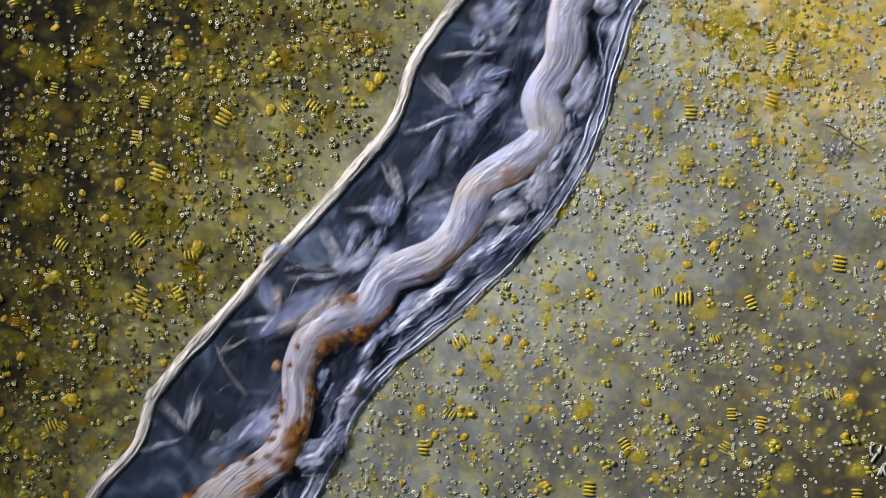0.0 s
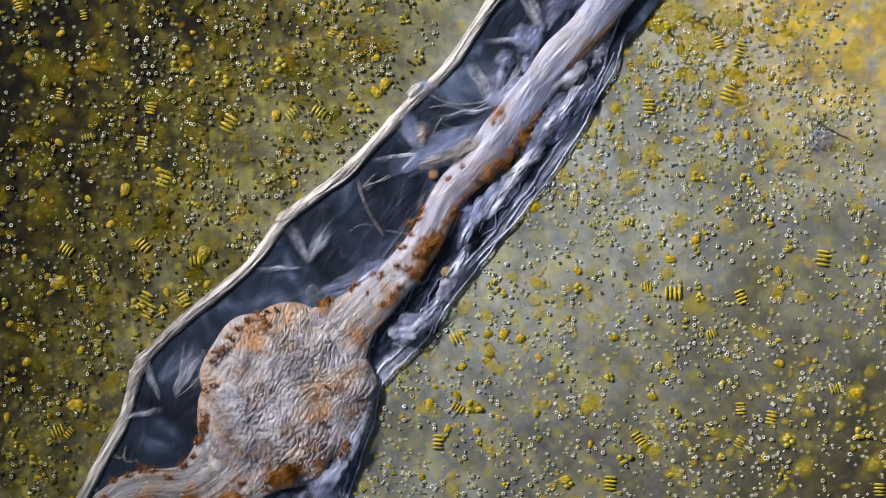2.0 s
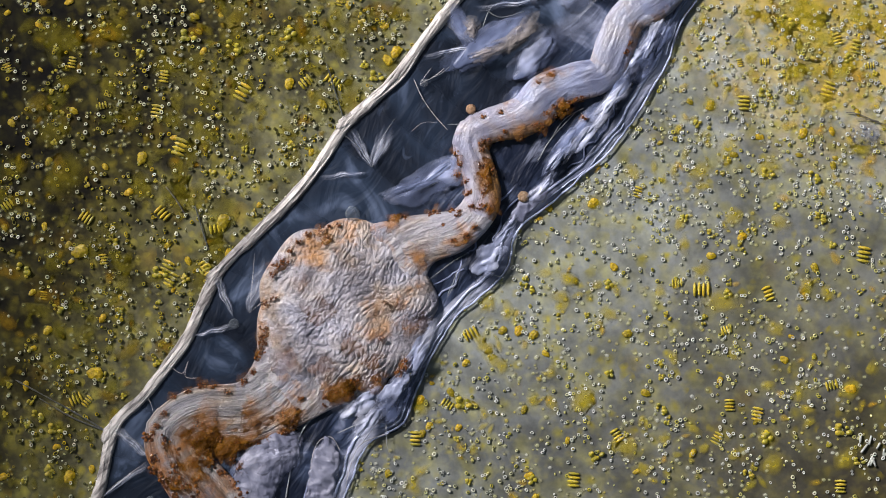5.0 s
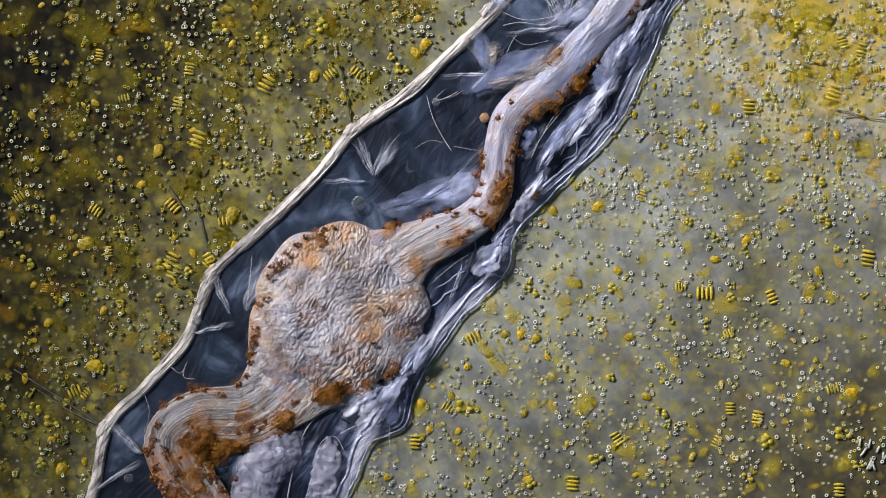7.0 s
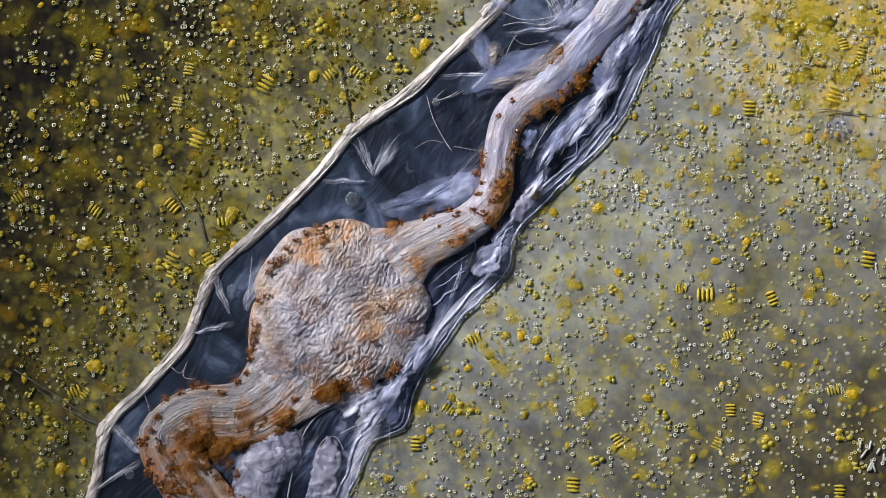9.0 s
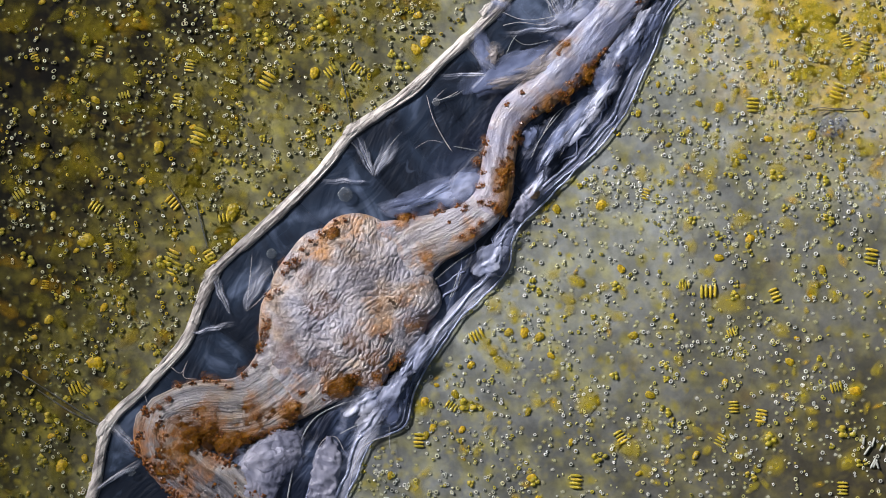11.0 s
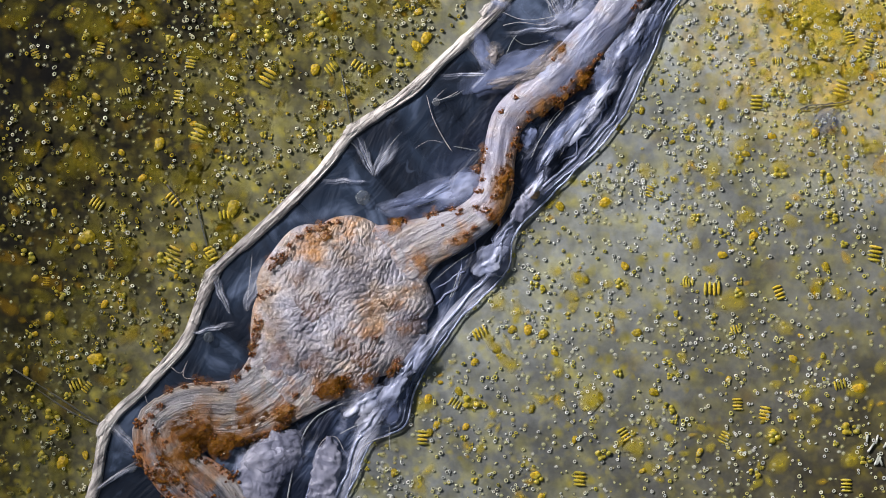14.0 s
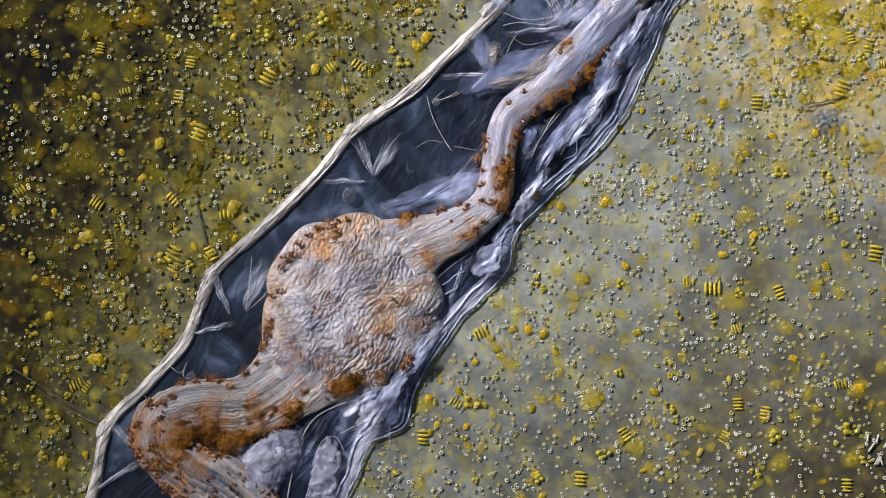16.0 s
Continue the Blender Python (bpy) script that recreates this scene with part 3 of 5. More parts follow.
def pigment(bm, rng, centre, size, count):
    """A clump of pigment cells."""
    for k in range(2 * count):
        r = rng.uniform(0.0014, 0.0038)
        bead(bm, (centre[0] + rng.gauss(0, size), centre[1] + rng.gauss(0, size), centre[2] + rng.uniform(-0.003, 0.001)), (r, r, r * 0.7), 4, 6)


def build_gut(worm):
    rng = random.Random(4)
    for d in [-0.72 + 0.022 * i for i in range(42)] + [0.2 + 0.011 * i for i in range(112)]:
        if -0.085 < d < 0.085:
            continue
        ends = ((-0.036, 0.82), (-0.028, 0.955), (-0.014, 0.994), (0, 1.0), (0.014, 0.994), (0.028, 0.955), (0.036, 0.82)) if d < 0.2 else ((-0.026, 0.72), (-0.020, 0.93), (-0.010, 0.992), (0, 1.0), (0.010, 0.992), (0.020, 0.93), (0.026, 0.72))
        bm = bmesh.new()
        pts, radii, rest, edge, high = [], [], [], [], []
        for e, k in ends:
            at, angle = where(REST, "G", d + e)
            r = gut_radius(d + e) * (1 + (0.06 if d < 0.45 else 0.15) * noise.noise(((d + e) * 16, 0, 3)))
            pts.append((*at, 0.014 + 0.6 * gut_height(d + e, r)))
            high.append(gut_height(d + e, r) / r)
            radii.append(r * k)
            rest += [(d + e + 3.3, r * math.cos(2 * math.pi * q / 36), 0.4 * r * math.sin(2 * math.pi * q / 36)) for q in range(36)]
            edge += [gut_flank(d, math.cos(2 * math.pi * q / 36)) for q in range(36)]
        tube(bm, pts, radii, 36, high[3])
        for n, v in enumerate(bm.verts):
            c, up = math.cos(2 * math.pi * (n % 36) / 36), math.sin(2 * math.pi * (n % 36) / 36)
            if up > 0.15:
                v.co.z += up * gut_fold(d + ends[n // 36][0], c)
        f = seat(REST, "G", d)
        ring = carried(part("gut_ring", bm, NECK if -0.2 < d < 0.3 else HINDGUT if d < 0 else TUBE_LOW if d < 0.57 else TUBE, worm, frame0=f, rest=rest, edge=edge), "G", d)
        if d > -0.40:
            continue
        bm = bmesh.new()
        at, angle = where(REST, "G", d)
        a = radians(angle + 90)
        for edge in (-1, 1):
            for n in range(3):
                if rng.random() > 0.62:
                    continue
                reach = gut_radius(d) * rng.uniform(0.66, 0.93) * edge
                c = at + reach * np.array((math.cos(a), math.sin(a))) + rng.uniform(-0.01, 0.01) * np.array((math.sin(a), -math.cos(a)))
                pigment(bm, rng, (*c, 0.016 + min(0.36 * gut_radius(d), 0.018)), rng.choice((0.0030, 0.0044, 0.0060)), rng.randint(3, 9))
        c = at + gut_radius(d) * rng.uniform(-0.8, 0.8) * np.array((math.cos(a), math.sin(a)))
        pigment(bm, rng, (*c, 0.015 + min(0.53 * gut_radius(d), 0.027)), 0.006, rng.randint(2, 5))
        tagged(part("pigment_clump", bm, RUST, ring, "rust-brown pigment cells", frame0=f), kind="stuff")


# how far the crop's shoulder is drawn in, from 0 to 1
PULSE = [(0, 0), (5.6, 0), (6.0, 0.4), (6.3, 0.9), (6.5, 0.9), (6.7, 0.6), (6.9, 0.2), (7.1, 0), (8.1, 0), (8.5, 0.3), (8.9, 0), (10.7, 0), (11.0, 0.4), (11.3, 0.7), (11.6, 0.9), (11.9, 0.5), (12.2, 0), (12.5, 0), (12.8, 0.2), (13.1, 0.6), (13.4, 0.9), (13.7, 0.3), (14.0, 0), (14.3, 0), (14.6, 0.4), (14.9, 0.8), (15.2, 0.4), (15.6, 0), (16.0, 0)]
SQUEEZED = []


def crop_outline(a):
    a %= 2 * math.pi
    return (1 + 0.03 * math.cos(3 * a + 0.6) + 0.025 * math.cos(4 * a + 0.4) + 0.012 * math.sin(9 * a + 1)
            + 0.02 * math.exp(-((a - 0.75) / 0.38) ** 2) + 0.12 * math.exp(-((a - 3.85) / 0.45) ** 2) - 0.04 * math.exp(-((a - 5.6) / 0.5) ** 2) - 0.09 * math.exp(-((a - 1.65) / 0.45) ** 2))


def bulge(a, at, wide):
    """1 on one side of the crop, 0 elsewhere."""
    return math.exp(-(((a - at + math.pi) % (2 * math.pi) - math.pi) / wide) ** 4)


def crop_piece(worm, name, label, outline, high, grid):
    """A flattened sack with a coiled, wrinkled skin."""
    bm = bmesh.new()
    bmesh.ops.create_grid(bm, x_segments=grid, y_segments=grid, size=1)
    c = px(597, 553)
    low = [e for e in bm.edges if e.is_boundary]
    for v in bm.verts:
        x, y = v.co.x * math.sqrt(1 - v.co.y ** 2 / 2), v.co.y * math.sqrt(1 - v.co.x ** 2 / 2)
        out = min(1.0, math.hypot(x, y))
        wide = outline(math.atan2(y, x))
        wide = 1 + (wide - 1) * out
        p = Vector((x * 0.158 * wide, y * 0.168 * wide, 0))
        turned = Vector((p.x * 0.50 + p.y * 0.866, -p.x * 0.866 + p.y * 0.50, 0))
        q = Vector((turned.x * 62, turned.y * 132, 0)) + 3.0 * noise.noise_vector(p * 12) + 0.75 * noise.noise_vector(p * 38)
        fold = (1 - min(1, 2.0 * abs(noise.noise(q)))) ** 1.6 + 0.3 * (1 - min(1, 2.0 * abs(noise.noise(q * 1.9)))) ** 2
        dome = (1 - out * out) ** 0.42
        p.z = 0.016 + high * dome + min(1, 3 * dome) * (-0.0036 * fold * max(0.15, 0.8 + 1.2 * noise.noise(p * 14 + Vector((3, 1, 0)))) + 0.0012 * noise.noise(p * 170) + 0.007 * noise.noise(p * 26))
        v.co = p + Vector((c.x, c.y, 0))
    skirt = bmesh.ops.extrude_edge_only(bm, edges=low)["geom"]
    for v in skirt:
        if isinstance(v, bmesh.types.BMVert):
            v.co.z = 0.010
    edge = []
    for v in bm.verts:
        a = math.atan2(v.co.y - c.y, v.co.x - c.x) % (2 * math.pi)
        rim = min(1, math.hypot(v.co.x - c.x, v.co.y - c.y) / 0.165) ** 6
        edge.append(rim * max(0, 0.9 - math.exp(-((a - 0.75) / 0.5) ** 2) - math.exp(-((a - 3.95) / 0.5) ** 2)))
    return part(name, bm, CROP, worm, label, frame0=seat(REST, "G", 0.0), edge=edge)


def build_crop(worm):
    carried(crop_piece(worm, "crop", "swollen pinkish crop with coiled wrinkles and rust patches", lambda a: crop_outline(a) - 0.24 * bulge(a, 2.45, 0.55) - 0.20 * bulge(a, 5.72, 0.42), 0.046, 250), "G", 0.0)
    for at, wide, label, pull in ((2.45, 0.55, "pinkish wrinkled shoulder of the crop", (0.036, -0.025, -0.004)), (5.72, 0.42, "pinkish wrinkled flank of the crop", (-0.029, 0.020, -0.004))):
        pouch = crop_piece(worm, "crop_pouch", label, lambda a: 0.5 + (crop_outline(a) - 0.5) * bulge(a, at, 1.8 * wide), 0.042, 170)
        pouch.matrix_basis = seat(REST, "G", 0.0)
        SQUEEZED.append((pouch, pull))


GULLET_SPOTS = [(985, 95, 9), (972, 112, 7), (905, 180, 8), (882, 208, 7), (857, 278, 11), (855, 295, 8), (853, 325, 8), (850, 345, 7), (890, 315, 13), (900, 330, 10),
                (912, 270, 8), (910, 255, 6), (915, 235, 5), (990, 165, 10), (968, 182, 10), (1005, 150, 6), (1020, 140, 7), (1035, 128, 7), (1045, 115, 6), (1055, 105, 6)]
NECK_SPOTS = [(1115, 20, 8), (1125, 8, 7), (850, 378, 11), (862, 388, 9), (835, 372, 8), (805, 380, 10), (792, 375, 8), (760, 382, 10), (748, 388, 8), (690, 402, 11),
              (705, 398, 9), (740, 455, 12), (735, 468, 10), (795, 430, 9), (815, 422, 9), (830, 410, 8), (775, 402, 4), (1075, 135, 7), (930, 205, 6), (880, 350, 9)]
RIM_SPOTS = [(560, 409, 10), (538, 417, 9), (519, 431, 8), (505, 447, 7), (480, 472, 12), (473, 487, 9), (455, 537, 9), (449, 607, 11), (446, 622, 10), (443, 642, 9), (588, 403, 7),
             (573, 405, 6), (658, 607, 9), (568, 427, 10), (698, 657, 10), (688, 665, 8), (600, 689, 11), (588, 695, 9), (558, 707, 12), (543, 714, 9), (513, 732, 10), (493, 742, 11)]
LOOP_SPOTS = [(315, 705, 8), (340, 690, 11), (360, 690, 10), (390, 697, 10), (290, 718, 10), (277, 752, 10), (270, 777, 8), (273, 847, 9), (305, 867, 13), (325, 877, 13), (350, 867, 10),
              (340, 757, 15), (360, 772, 15), (375, 782, 13), (405, 787, 12), (425, 792, 10), (445, 792, 9), (465, 787, 9), (490, 772, 10), (505, 762, 9), (420, 682, 11), (435, 667, 8), (415, 850, 9), (425, 870, 9)]
SEAM_SPOTS = [(1035, 130, 8), (1028, 145, 9), (1018, 158, 9), (1005, 170, 7), (978, 183, 10), (955, 202, 8), (930, 218, 7), (905, 265, 7), (900, 285, 8), (882, 338, 13), (868, 358, 8), (842, 345, 8), (842, 310, 9)]
CROP_SPOTS = [(495, 465, 12), (470, 528, 9), (452, 582, 11), (451, 597, 12), (448, 625, 11), (700, 646, 9), (610, 682, 12), (578, 695, 13), (600, 702, 11), (552, 720, 10), (520, 712, 8), (505, 752, 11), (648, 678, 8)]
BROAD_SPOTS = [(880, 342, 20), (868, 378, 24), (985, 182, 18), (735, 475, 22), (690, 418, 20), (640, 680, 26), (575, 698, 28), (1025, 150, 18)]
SOFT_SPOTS = [(345, 762, 46), (440, 735, 34), (330, 860, 40), (400, 790, 30), (500, 745, 26), (585, 700, 24), (568, 427, 15), (490, 650, 34), (550, 556, 32), (715, 585, 24), (560, 655, 26), (475, 592, 22), (655, 548, 24), (605, 612, 26), (640, 640, 22), (690, 545, 18), (520, 500, 20),
              (375, 782, 42), (330, 805, 40), (425, 765, 36), (355, 835, 34),
              (890, 318, 20), (740, 455, 20), (1015, 145, 20), (985, 105, 16), (945, 190, 18), (805, 425, 18), (860, 290, 12), (690, 405, 16)]


def on_gut(d, at):
    """How high the gut's skin lies at a place beside its middle line."""
    mid, angle = where(REST, "G", d)
    r = gut_radius(d)
    off = min(0.98, math.hypot(at.x - mid[0], at.y - mid[1]) / r)
    h = gut_height(d, r)
    return max(0.022, 0.016 + 0.6 * h + h * math.sqrt(1 - off * off))


def build_pigment(worm):
    """Rusty pigment cells in clumps along the gut, and softer stains about them."""
    rng = random.Random(15)
    for spots in (GULLET_SPOTS, NECK_SPOTS, RIM_SPOTS, LOOP_SPOTS, SEAM_SPOTS, CROP_SPOTS):
        for x, y, size in spots:
            d = along("G", (x, y))
            at = px(x, y)
            on_crop = math.hypot(x - 597, y - 553) < 175
            if on_crop:
                d = 0.0
            out = min(0.98, math.hypot(x - 597, y - 553) / 168) if on_crop else 1
            z = 0.020 + 0.046 * (1 - out * out) ** 0.42 if on_crop else on_gut(d, at)
            f = seat(REST, "G", d)
            bm = bmesh.new()
            for k in range(4 + size):
                r = rng.uniform(0.0010, 0.0025)
                a, reach = rng.uniform(0, 6.28), 0.58 * size / 1000 * rng.random() ** 0.6
                bead(bm, (at.x + 1.25 * reach * math.cos(a), at.y + 0.9 * reach * math.sin(a), z + rng.uniform(-0.002, 0.002)), (r, r, r), 4, 6)
            carried(tagged(part("pigment_clump", bm, RUST, worm, "rust-brown pigment cells", frame0=f), kind="stuff"), "G", d)
            lobe(worm, "G", (x, y), 1.35 * size, 1.1 * size, rng.uniform(0, 90), 0.004, x, STAIN, 0.33, 0.6, z - 0.004, d, "pigment_stain")
            if on_crop and x > 680 and y > 600:
                SQUEEZED.extend((MOVERS.pop()[0], (-0.026, 0.018, 0.008)) for k in range(2))
            if on_crop and x < 565 and y < 500:
                SQUEEZED.extend((MOVERS.pop()[0], (0.032, -0.023, 0.010)) for k in range(2))
    for x, y, size in SOFT_SPOTS + BROAD_SPOTS:
        on_crop = math.hypot(x - 597, y - 553) < 150
        d = 0.0 if on_crop else along("G", (x, y))
        lobe(worm, "G", (x, y), size, 0.75 * size, rng.uniform(0, 90), 0.006, x, STAIN, 0.24 if on_crop else 0.38, 0.8, 0.062 if on_crop else on_gut(d, px(x, y)) - 0.003, d, "pigment_stain")


def organ(worm, name, bm, material, side, point, label=""):
    d = along(side, point)
    return carried(part(name, bm, material, worm, label, frame0=seat(REST, side, d)), side, d)


def bundle(worm, rng, fans, r, knot):
    """A fan of fine chaetae at a knot of the wall; each fan runs from a root to the places between two tips."""
    d = along("L", knot)
    f = seat(REST, "L", d)
    root_of = new("chaeta_bundle")
    root_of.parent = worm
    carried(tagged(root_of, "fan of fine glassy chaetae"), "L", d)
    for root, tips, strands in fans:
        o, a, b = px(*root), px(*tips[0]), px(*tips[1])
        a, b = a + (a - b) * 0.35, b + (b - a) * 0.35
        for k in range(strands if abs(o.y - (a.y + b.y) / 2) > 0.03 else 0):
            u = (k + rng.uniform(-0.3, 0.3)) / max(1, strands - 1)
            e = a.lerp(b, u)
            bend = Vector((rng.gauss(0, 0.006), rng.gauss(0, 0.006)))
            pts = [o.lerp(e, q) + bend * math.sin(q * 3.14) for q in (0, 0.2, 0.4, 0.6, 0.8, 1)]
            bm = bmesh.new()
            tube(bm, [(p.x, p.y, 0.020 + 0.001 * (k % 3)) for p in pts], [0.8 * r * q for q in (0.5, 0.9, 1, 0.95, 0.8, 0.4)], 6)
            part("chaeta", bm, FIBRE, root_of, frame0=f, thick=[q for q in (0.10, 0.3, 0.42, 0.38, 0.25, 0.1) for n in range(6)])
        blade(root_of, o, a, b, f, 10 * root[0] + root[1])


def blade(root_of, o, a, b, f, seed):
    """A glassy blade of tissue from a root, widening and then closing towards its two tips, streaked along its length."""
    mid, wide = (a + b) / 2, max(0.012, 0.75 * (a - b).length)
    way = mid - o
    out = Vector((-way.y, way.x)).normalized()
    bm = bmesh.new()
    thick, rows = [], []
    for i in range(19):
        u = i / 18
        half = wide * (0.25 + 1.35 * u * (1.45 - u)) * 0.55
        rows.append([])
        for k in range(13):
            w = k / 6 - 1
            p = o + way * (1.06 * u) + out * half * w + out * 0.006 * noise.noise((u * 3, seed, 1))
            rows[-1].append(bm.verts.new((p.x, p.y, 0.019 + 0.004 * (1 - w * w) + 0.0012 * noise.noise((w * 4, u * 1.5, seed)))))
            streak = max(0.0, 0.42 + 1.1 * noise.noise((w * 3.2 + 0.4 * u, u * 1.6, seed)))
            ends = min(1, u / 0.12) * min(1, (1 - u) / 0.45)
            thick.append(min(0.85, 0.85 * ends * (1 - abs(w) ** 3) * streak + 0.35 * ends * math.exp(-((w + 0.55) / 0.16) ** 2)))
    for r0, r1 in zip(rows, rows[1:]):
        for k in range(12):
            bm.faces.new((r0[k], r0[k + 1], r1[k + 1], r1[k]))
    part("septum", bm, FINE, root_of, frame0=f, thick=thick)


def thread(bm, points, r, z):
    arc, xy = smooth_line(points, (0, 0), (0, 0))
    keep = np.linspace(0, arc[-1], max(6, int(arc[-1] / 0.005)))
    pts = [(np.interp(q, arc, xy[:, 0]), np.interp(q, arc, xy[:, 1]), z) for q in keep]
    tube(bm, pts, [0.34 * r * (1 + 0.8 * noise.noise((q * 90, r * 900, 1))) * (0.4 if k in (0, len(keep) - 1) else 1) for k, q in enumerate(keep)], 6)


def lobe(worm, side, centre, length, width, angle, height, seed, material, body=0.8, lumps=0.3, base=0.016, d=None, name="tissue_lobe", taper=0.0, fade=0.7):
    """A soft lobe of tissue lying on the lining, thinning out to its rim."""
    c, a = px(*centre), radians(angle)
    bm = bmesh.new()
    bmesh.ops.create_uvsphere(bm, u_segments=60, v_segments=36, radius=1)
    thick = []
    for v in bm.verts:
        n = v.co.normalized()
        k = 1 + lumps * noise.noise(n * 1.6 + Vector((seed, 0, 0))) + 0.5 * lumps * noise.noise(n * 4 + Vector((seed, 4, 0)))
        x, y = n.x * length / 1000 * k, n.y * width / 1000 * k * (1 + taper * n.x)
        rim = max(0.0, 1 - n.x * n.x - n.y * n.y) if n.z > 0 else 0.0
        streak = max(0.0, 0.66 + 0.95 * noise.noise((x * 20, y * 38, seed)) + 0.40 * noise.noise((x * 60, y * 95, seed)))
        thick.append(max(0.0, min(1.0, body * rim ** fade * streak)))
        v.co = Vector((c.x + x * math.cos(a) - y * math.sin(a), c.y + x * math.sin(a) + y * math.cos(a), base + height * max(-0.05, n.z * k)))
    if d is None:
        d = along(side, centre)
    return carried(part(name, bm, material, worm, frame0=seat(REST, side, d), thick=thick), side, d)


def build_organs(worm):
    rng = random.Random(31)
    # chaeta bundles and septa at the knots of the thick wall
    bundles = (
        ((660, 312), ((624, 246), (640, 246)), 5, (620, 226)), ((662, 312), ((690, 255), (706, 238)), 4, (620, 226)),
        ((650, 322), ((572, 318), (574, 326)), 2, (620, 226)), ((405, 556), ((372, 488), (384, 486)), 5, (370, 482)),
        ((434, 552), ((458, 455), (478, 470)), 4, (370, 482)), ((335, 590), ((408, 578), (412, 572)), 4, (370, 482)),
        ((250, 806), ((186, 758), (200, 752)), 6, (180, 756)), ((162, 872), ((244, 816), (246, 822)), 4, (180, 756)),
        ((880, 132), ((828, 78), (846, 84)), 5, (800, 80)), ((882, 130), ((780, 132), (786, 136)), 3, (800, 80)),
    )
    for root, tips, count, knot in bundles:
        bundle(worm, rng, [(root, tips, max(2, count - 2))], 0.0012, knot)
    # the same bundles farther up the body
    for k in range(5):
        at = inward("L", -0.42 - 0.16 * k, 0.03)
        x, y = at[0] * 1000 + 784, 441 - at[1] * 1000
        bundle(worm, rng, [((x + 45, y + 75), ((x, y), (x + 18, y + 6)), 5), ((x + 48, y + 76), ((x + 85, y + 10), (x + 96, y + 2)), 4),
                           ((x + 46, y + 84), ((x - 60, y + 92), (x - 56, y + 96)), 3)], 0.0012, (x, y))
    threads = (
        ("L", [(755, 168), (765, 205), (782, 240), (800, 268)], 0.0020), ("L", [(735, 262), (760, 248), (785, 252)], 0.0013),
        ("L", [(790, 155), (770, 175), (800, 170), (822, 158)], 0.0016),
        ("L", [(700, 372), (750, 362), (820, 340)], 0.0020), ("L", [(890, 20), (930, 34), (985, 26), (1000, 12)], 0.0024),
        ("L", [(905, 62), (930, 78), (975, 70)], 0.0018), ("L", [(250, 690), (262, 730), (252, 770)], 0.0016),
        ("L", [(300, 650), (318, 662), (330, 640), (322, 668), (345, 672)], 0.0018),
        ("R", [(505, 900), (515, 845), (530, 785), (552, 746), (585, 724), (625, 710)], 0.0036), ("R", [(545, 900), (552, 850), (560, 800), (574, 778), (594, 775), (608, 800)], 0.0022),
        ("R", [(612, 890), (626, 830), (645, 790), (690, 772)], 0.0026), ("R", [(600, 770), (625, 757), (645, 750)], 0.0020), ("R", [(655, 745), (672, 705), (702, 690), (720, 665)], 0.0022),
        ("R", [(672, 760), (680, 715), (695, 735), (706, 760)], 0.0020), ("R", [(700, 720), (715, 690), (735, 655)], 0.0022), ("R", [(745, 640), (775, 590), (800, 560)], 0.0020),
        ("R", [(795, 530), (805, 505), (812, 480)], 0.0022), ("R", [(845, 480), (868, 486), (896, 492)], 0.0020), ("R", [(1062, 150), (1085, 110), (1112, 72), (1140, 38)], 0.0026),
        ("L", [(890, 44), (920, 38), (965, 42), (1000, 22)], 0.0024), ("L", [(915, 60), (905, 75), (895, 98)], 0.0020), ("L", [(800, 258), (822, 262), (845, 266)], 0.0018),
        ("L", [(765, 180), (790, 172), (812, 160)], 0.0022), ("L", [(478, 470), (484, 490), (478, 510)], 0.0024),
        ("R", [(640, 700), (660, 660), (672, 640)], 0.0018), ("R", [(760, 505), (800, 470), (830, 450)], 0.0018),
        ("R", [(795, 535), (812, 500), (818, 470)], 0.0016), ("R", [(940, 280), (960, 240), (1000, 190)], 0.0020),
        ("R", [(990, 280), (1010, 240), (1030, 190)], 0.0018), ("R", [(1045, 235), (1030, 200), (1010, 180)], 0.0018),
        ("R", [(960, 240), (985, 200), (1020, 178)], 0.0020), ("R", [(690, 800), (690, 740), (715, 690)], 0.0022),
        ("R", [(640, 790), (680, 740), (690, 700)], 0.0018),
    )
    for side, points, r in threads:
        bm = bmesh.new()
        thread(bm, points, r, 0.019)
        d = along(side, points[1])
        carried(part("fibre", bm, FIBRE, worm, frame0=seat(REST, side, d), thick=[0.30 + 0.45 * noise.noise((n * 0.05, d * 20, 3)) ** 2 + 0.22 * (r > 0.0019) + 0.15 * (r > 0.003) for n in range(len(bm.verts))]), side, d)
    # misty lobes of tissue between gut and wall
    lobes = (("L", (775, 350), 62, 20, 16, 0.010), ("L", (820, 335), 36, 22, 40, 0.014), ("L", (735, 352), 50, 9, 14, 0.010), ("L", (790, 330), 46, 7, 30, 0.012),
             ("L", (905, 125), 66, 24, 24, 0.010), ("L", (860, 95), 14, 34, 20, 0.010), ("L", (880, 15), 16, 14, 0, 0.012),
             ("R", (1092, 105), 20, 58, -30, 0.022), ("R", (1140, 60), 12, 50, -28, 0.016),
             ("R", (470, 830), 40, 30, 20, 0.010), ("R", (690, 715), 22, 42, -30, 0.012),
             ("L", (985, 150), 46, 20, 40, 0.014), ("L", (930, 240), 24, 15, 60, 0.010), ("L", (1080, 25), 38, 20, 45, 0.014),
             ("R", (1020, 215), 46, 14, 52, 0.010), ("R", (985, 250), 40, 11, 55, 0.010))
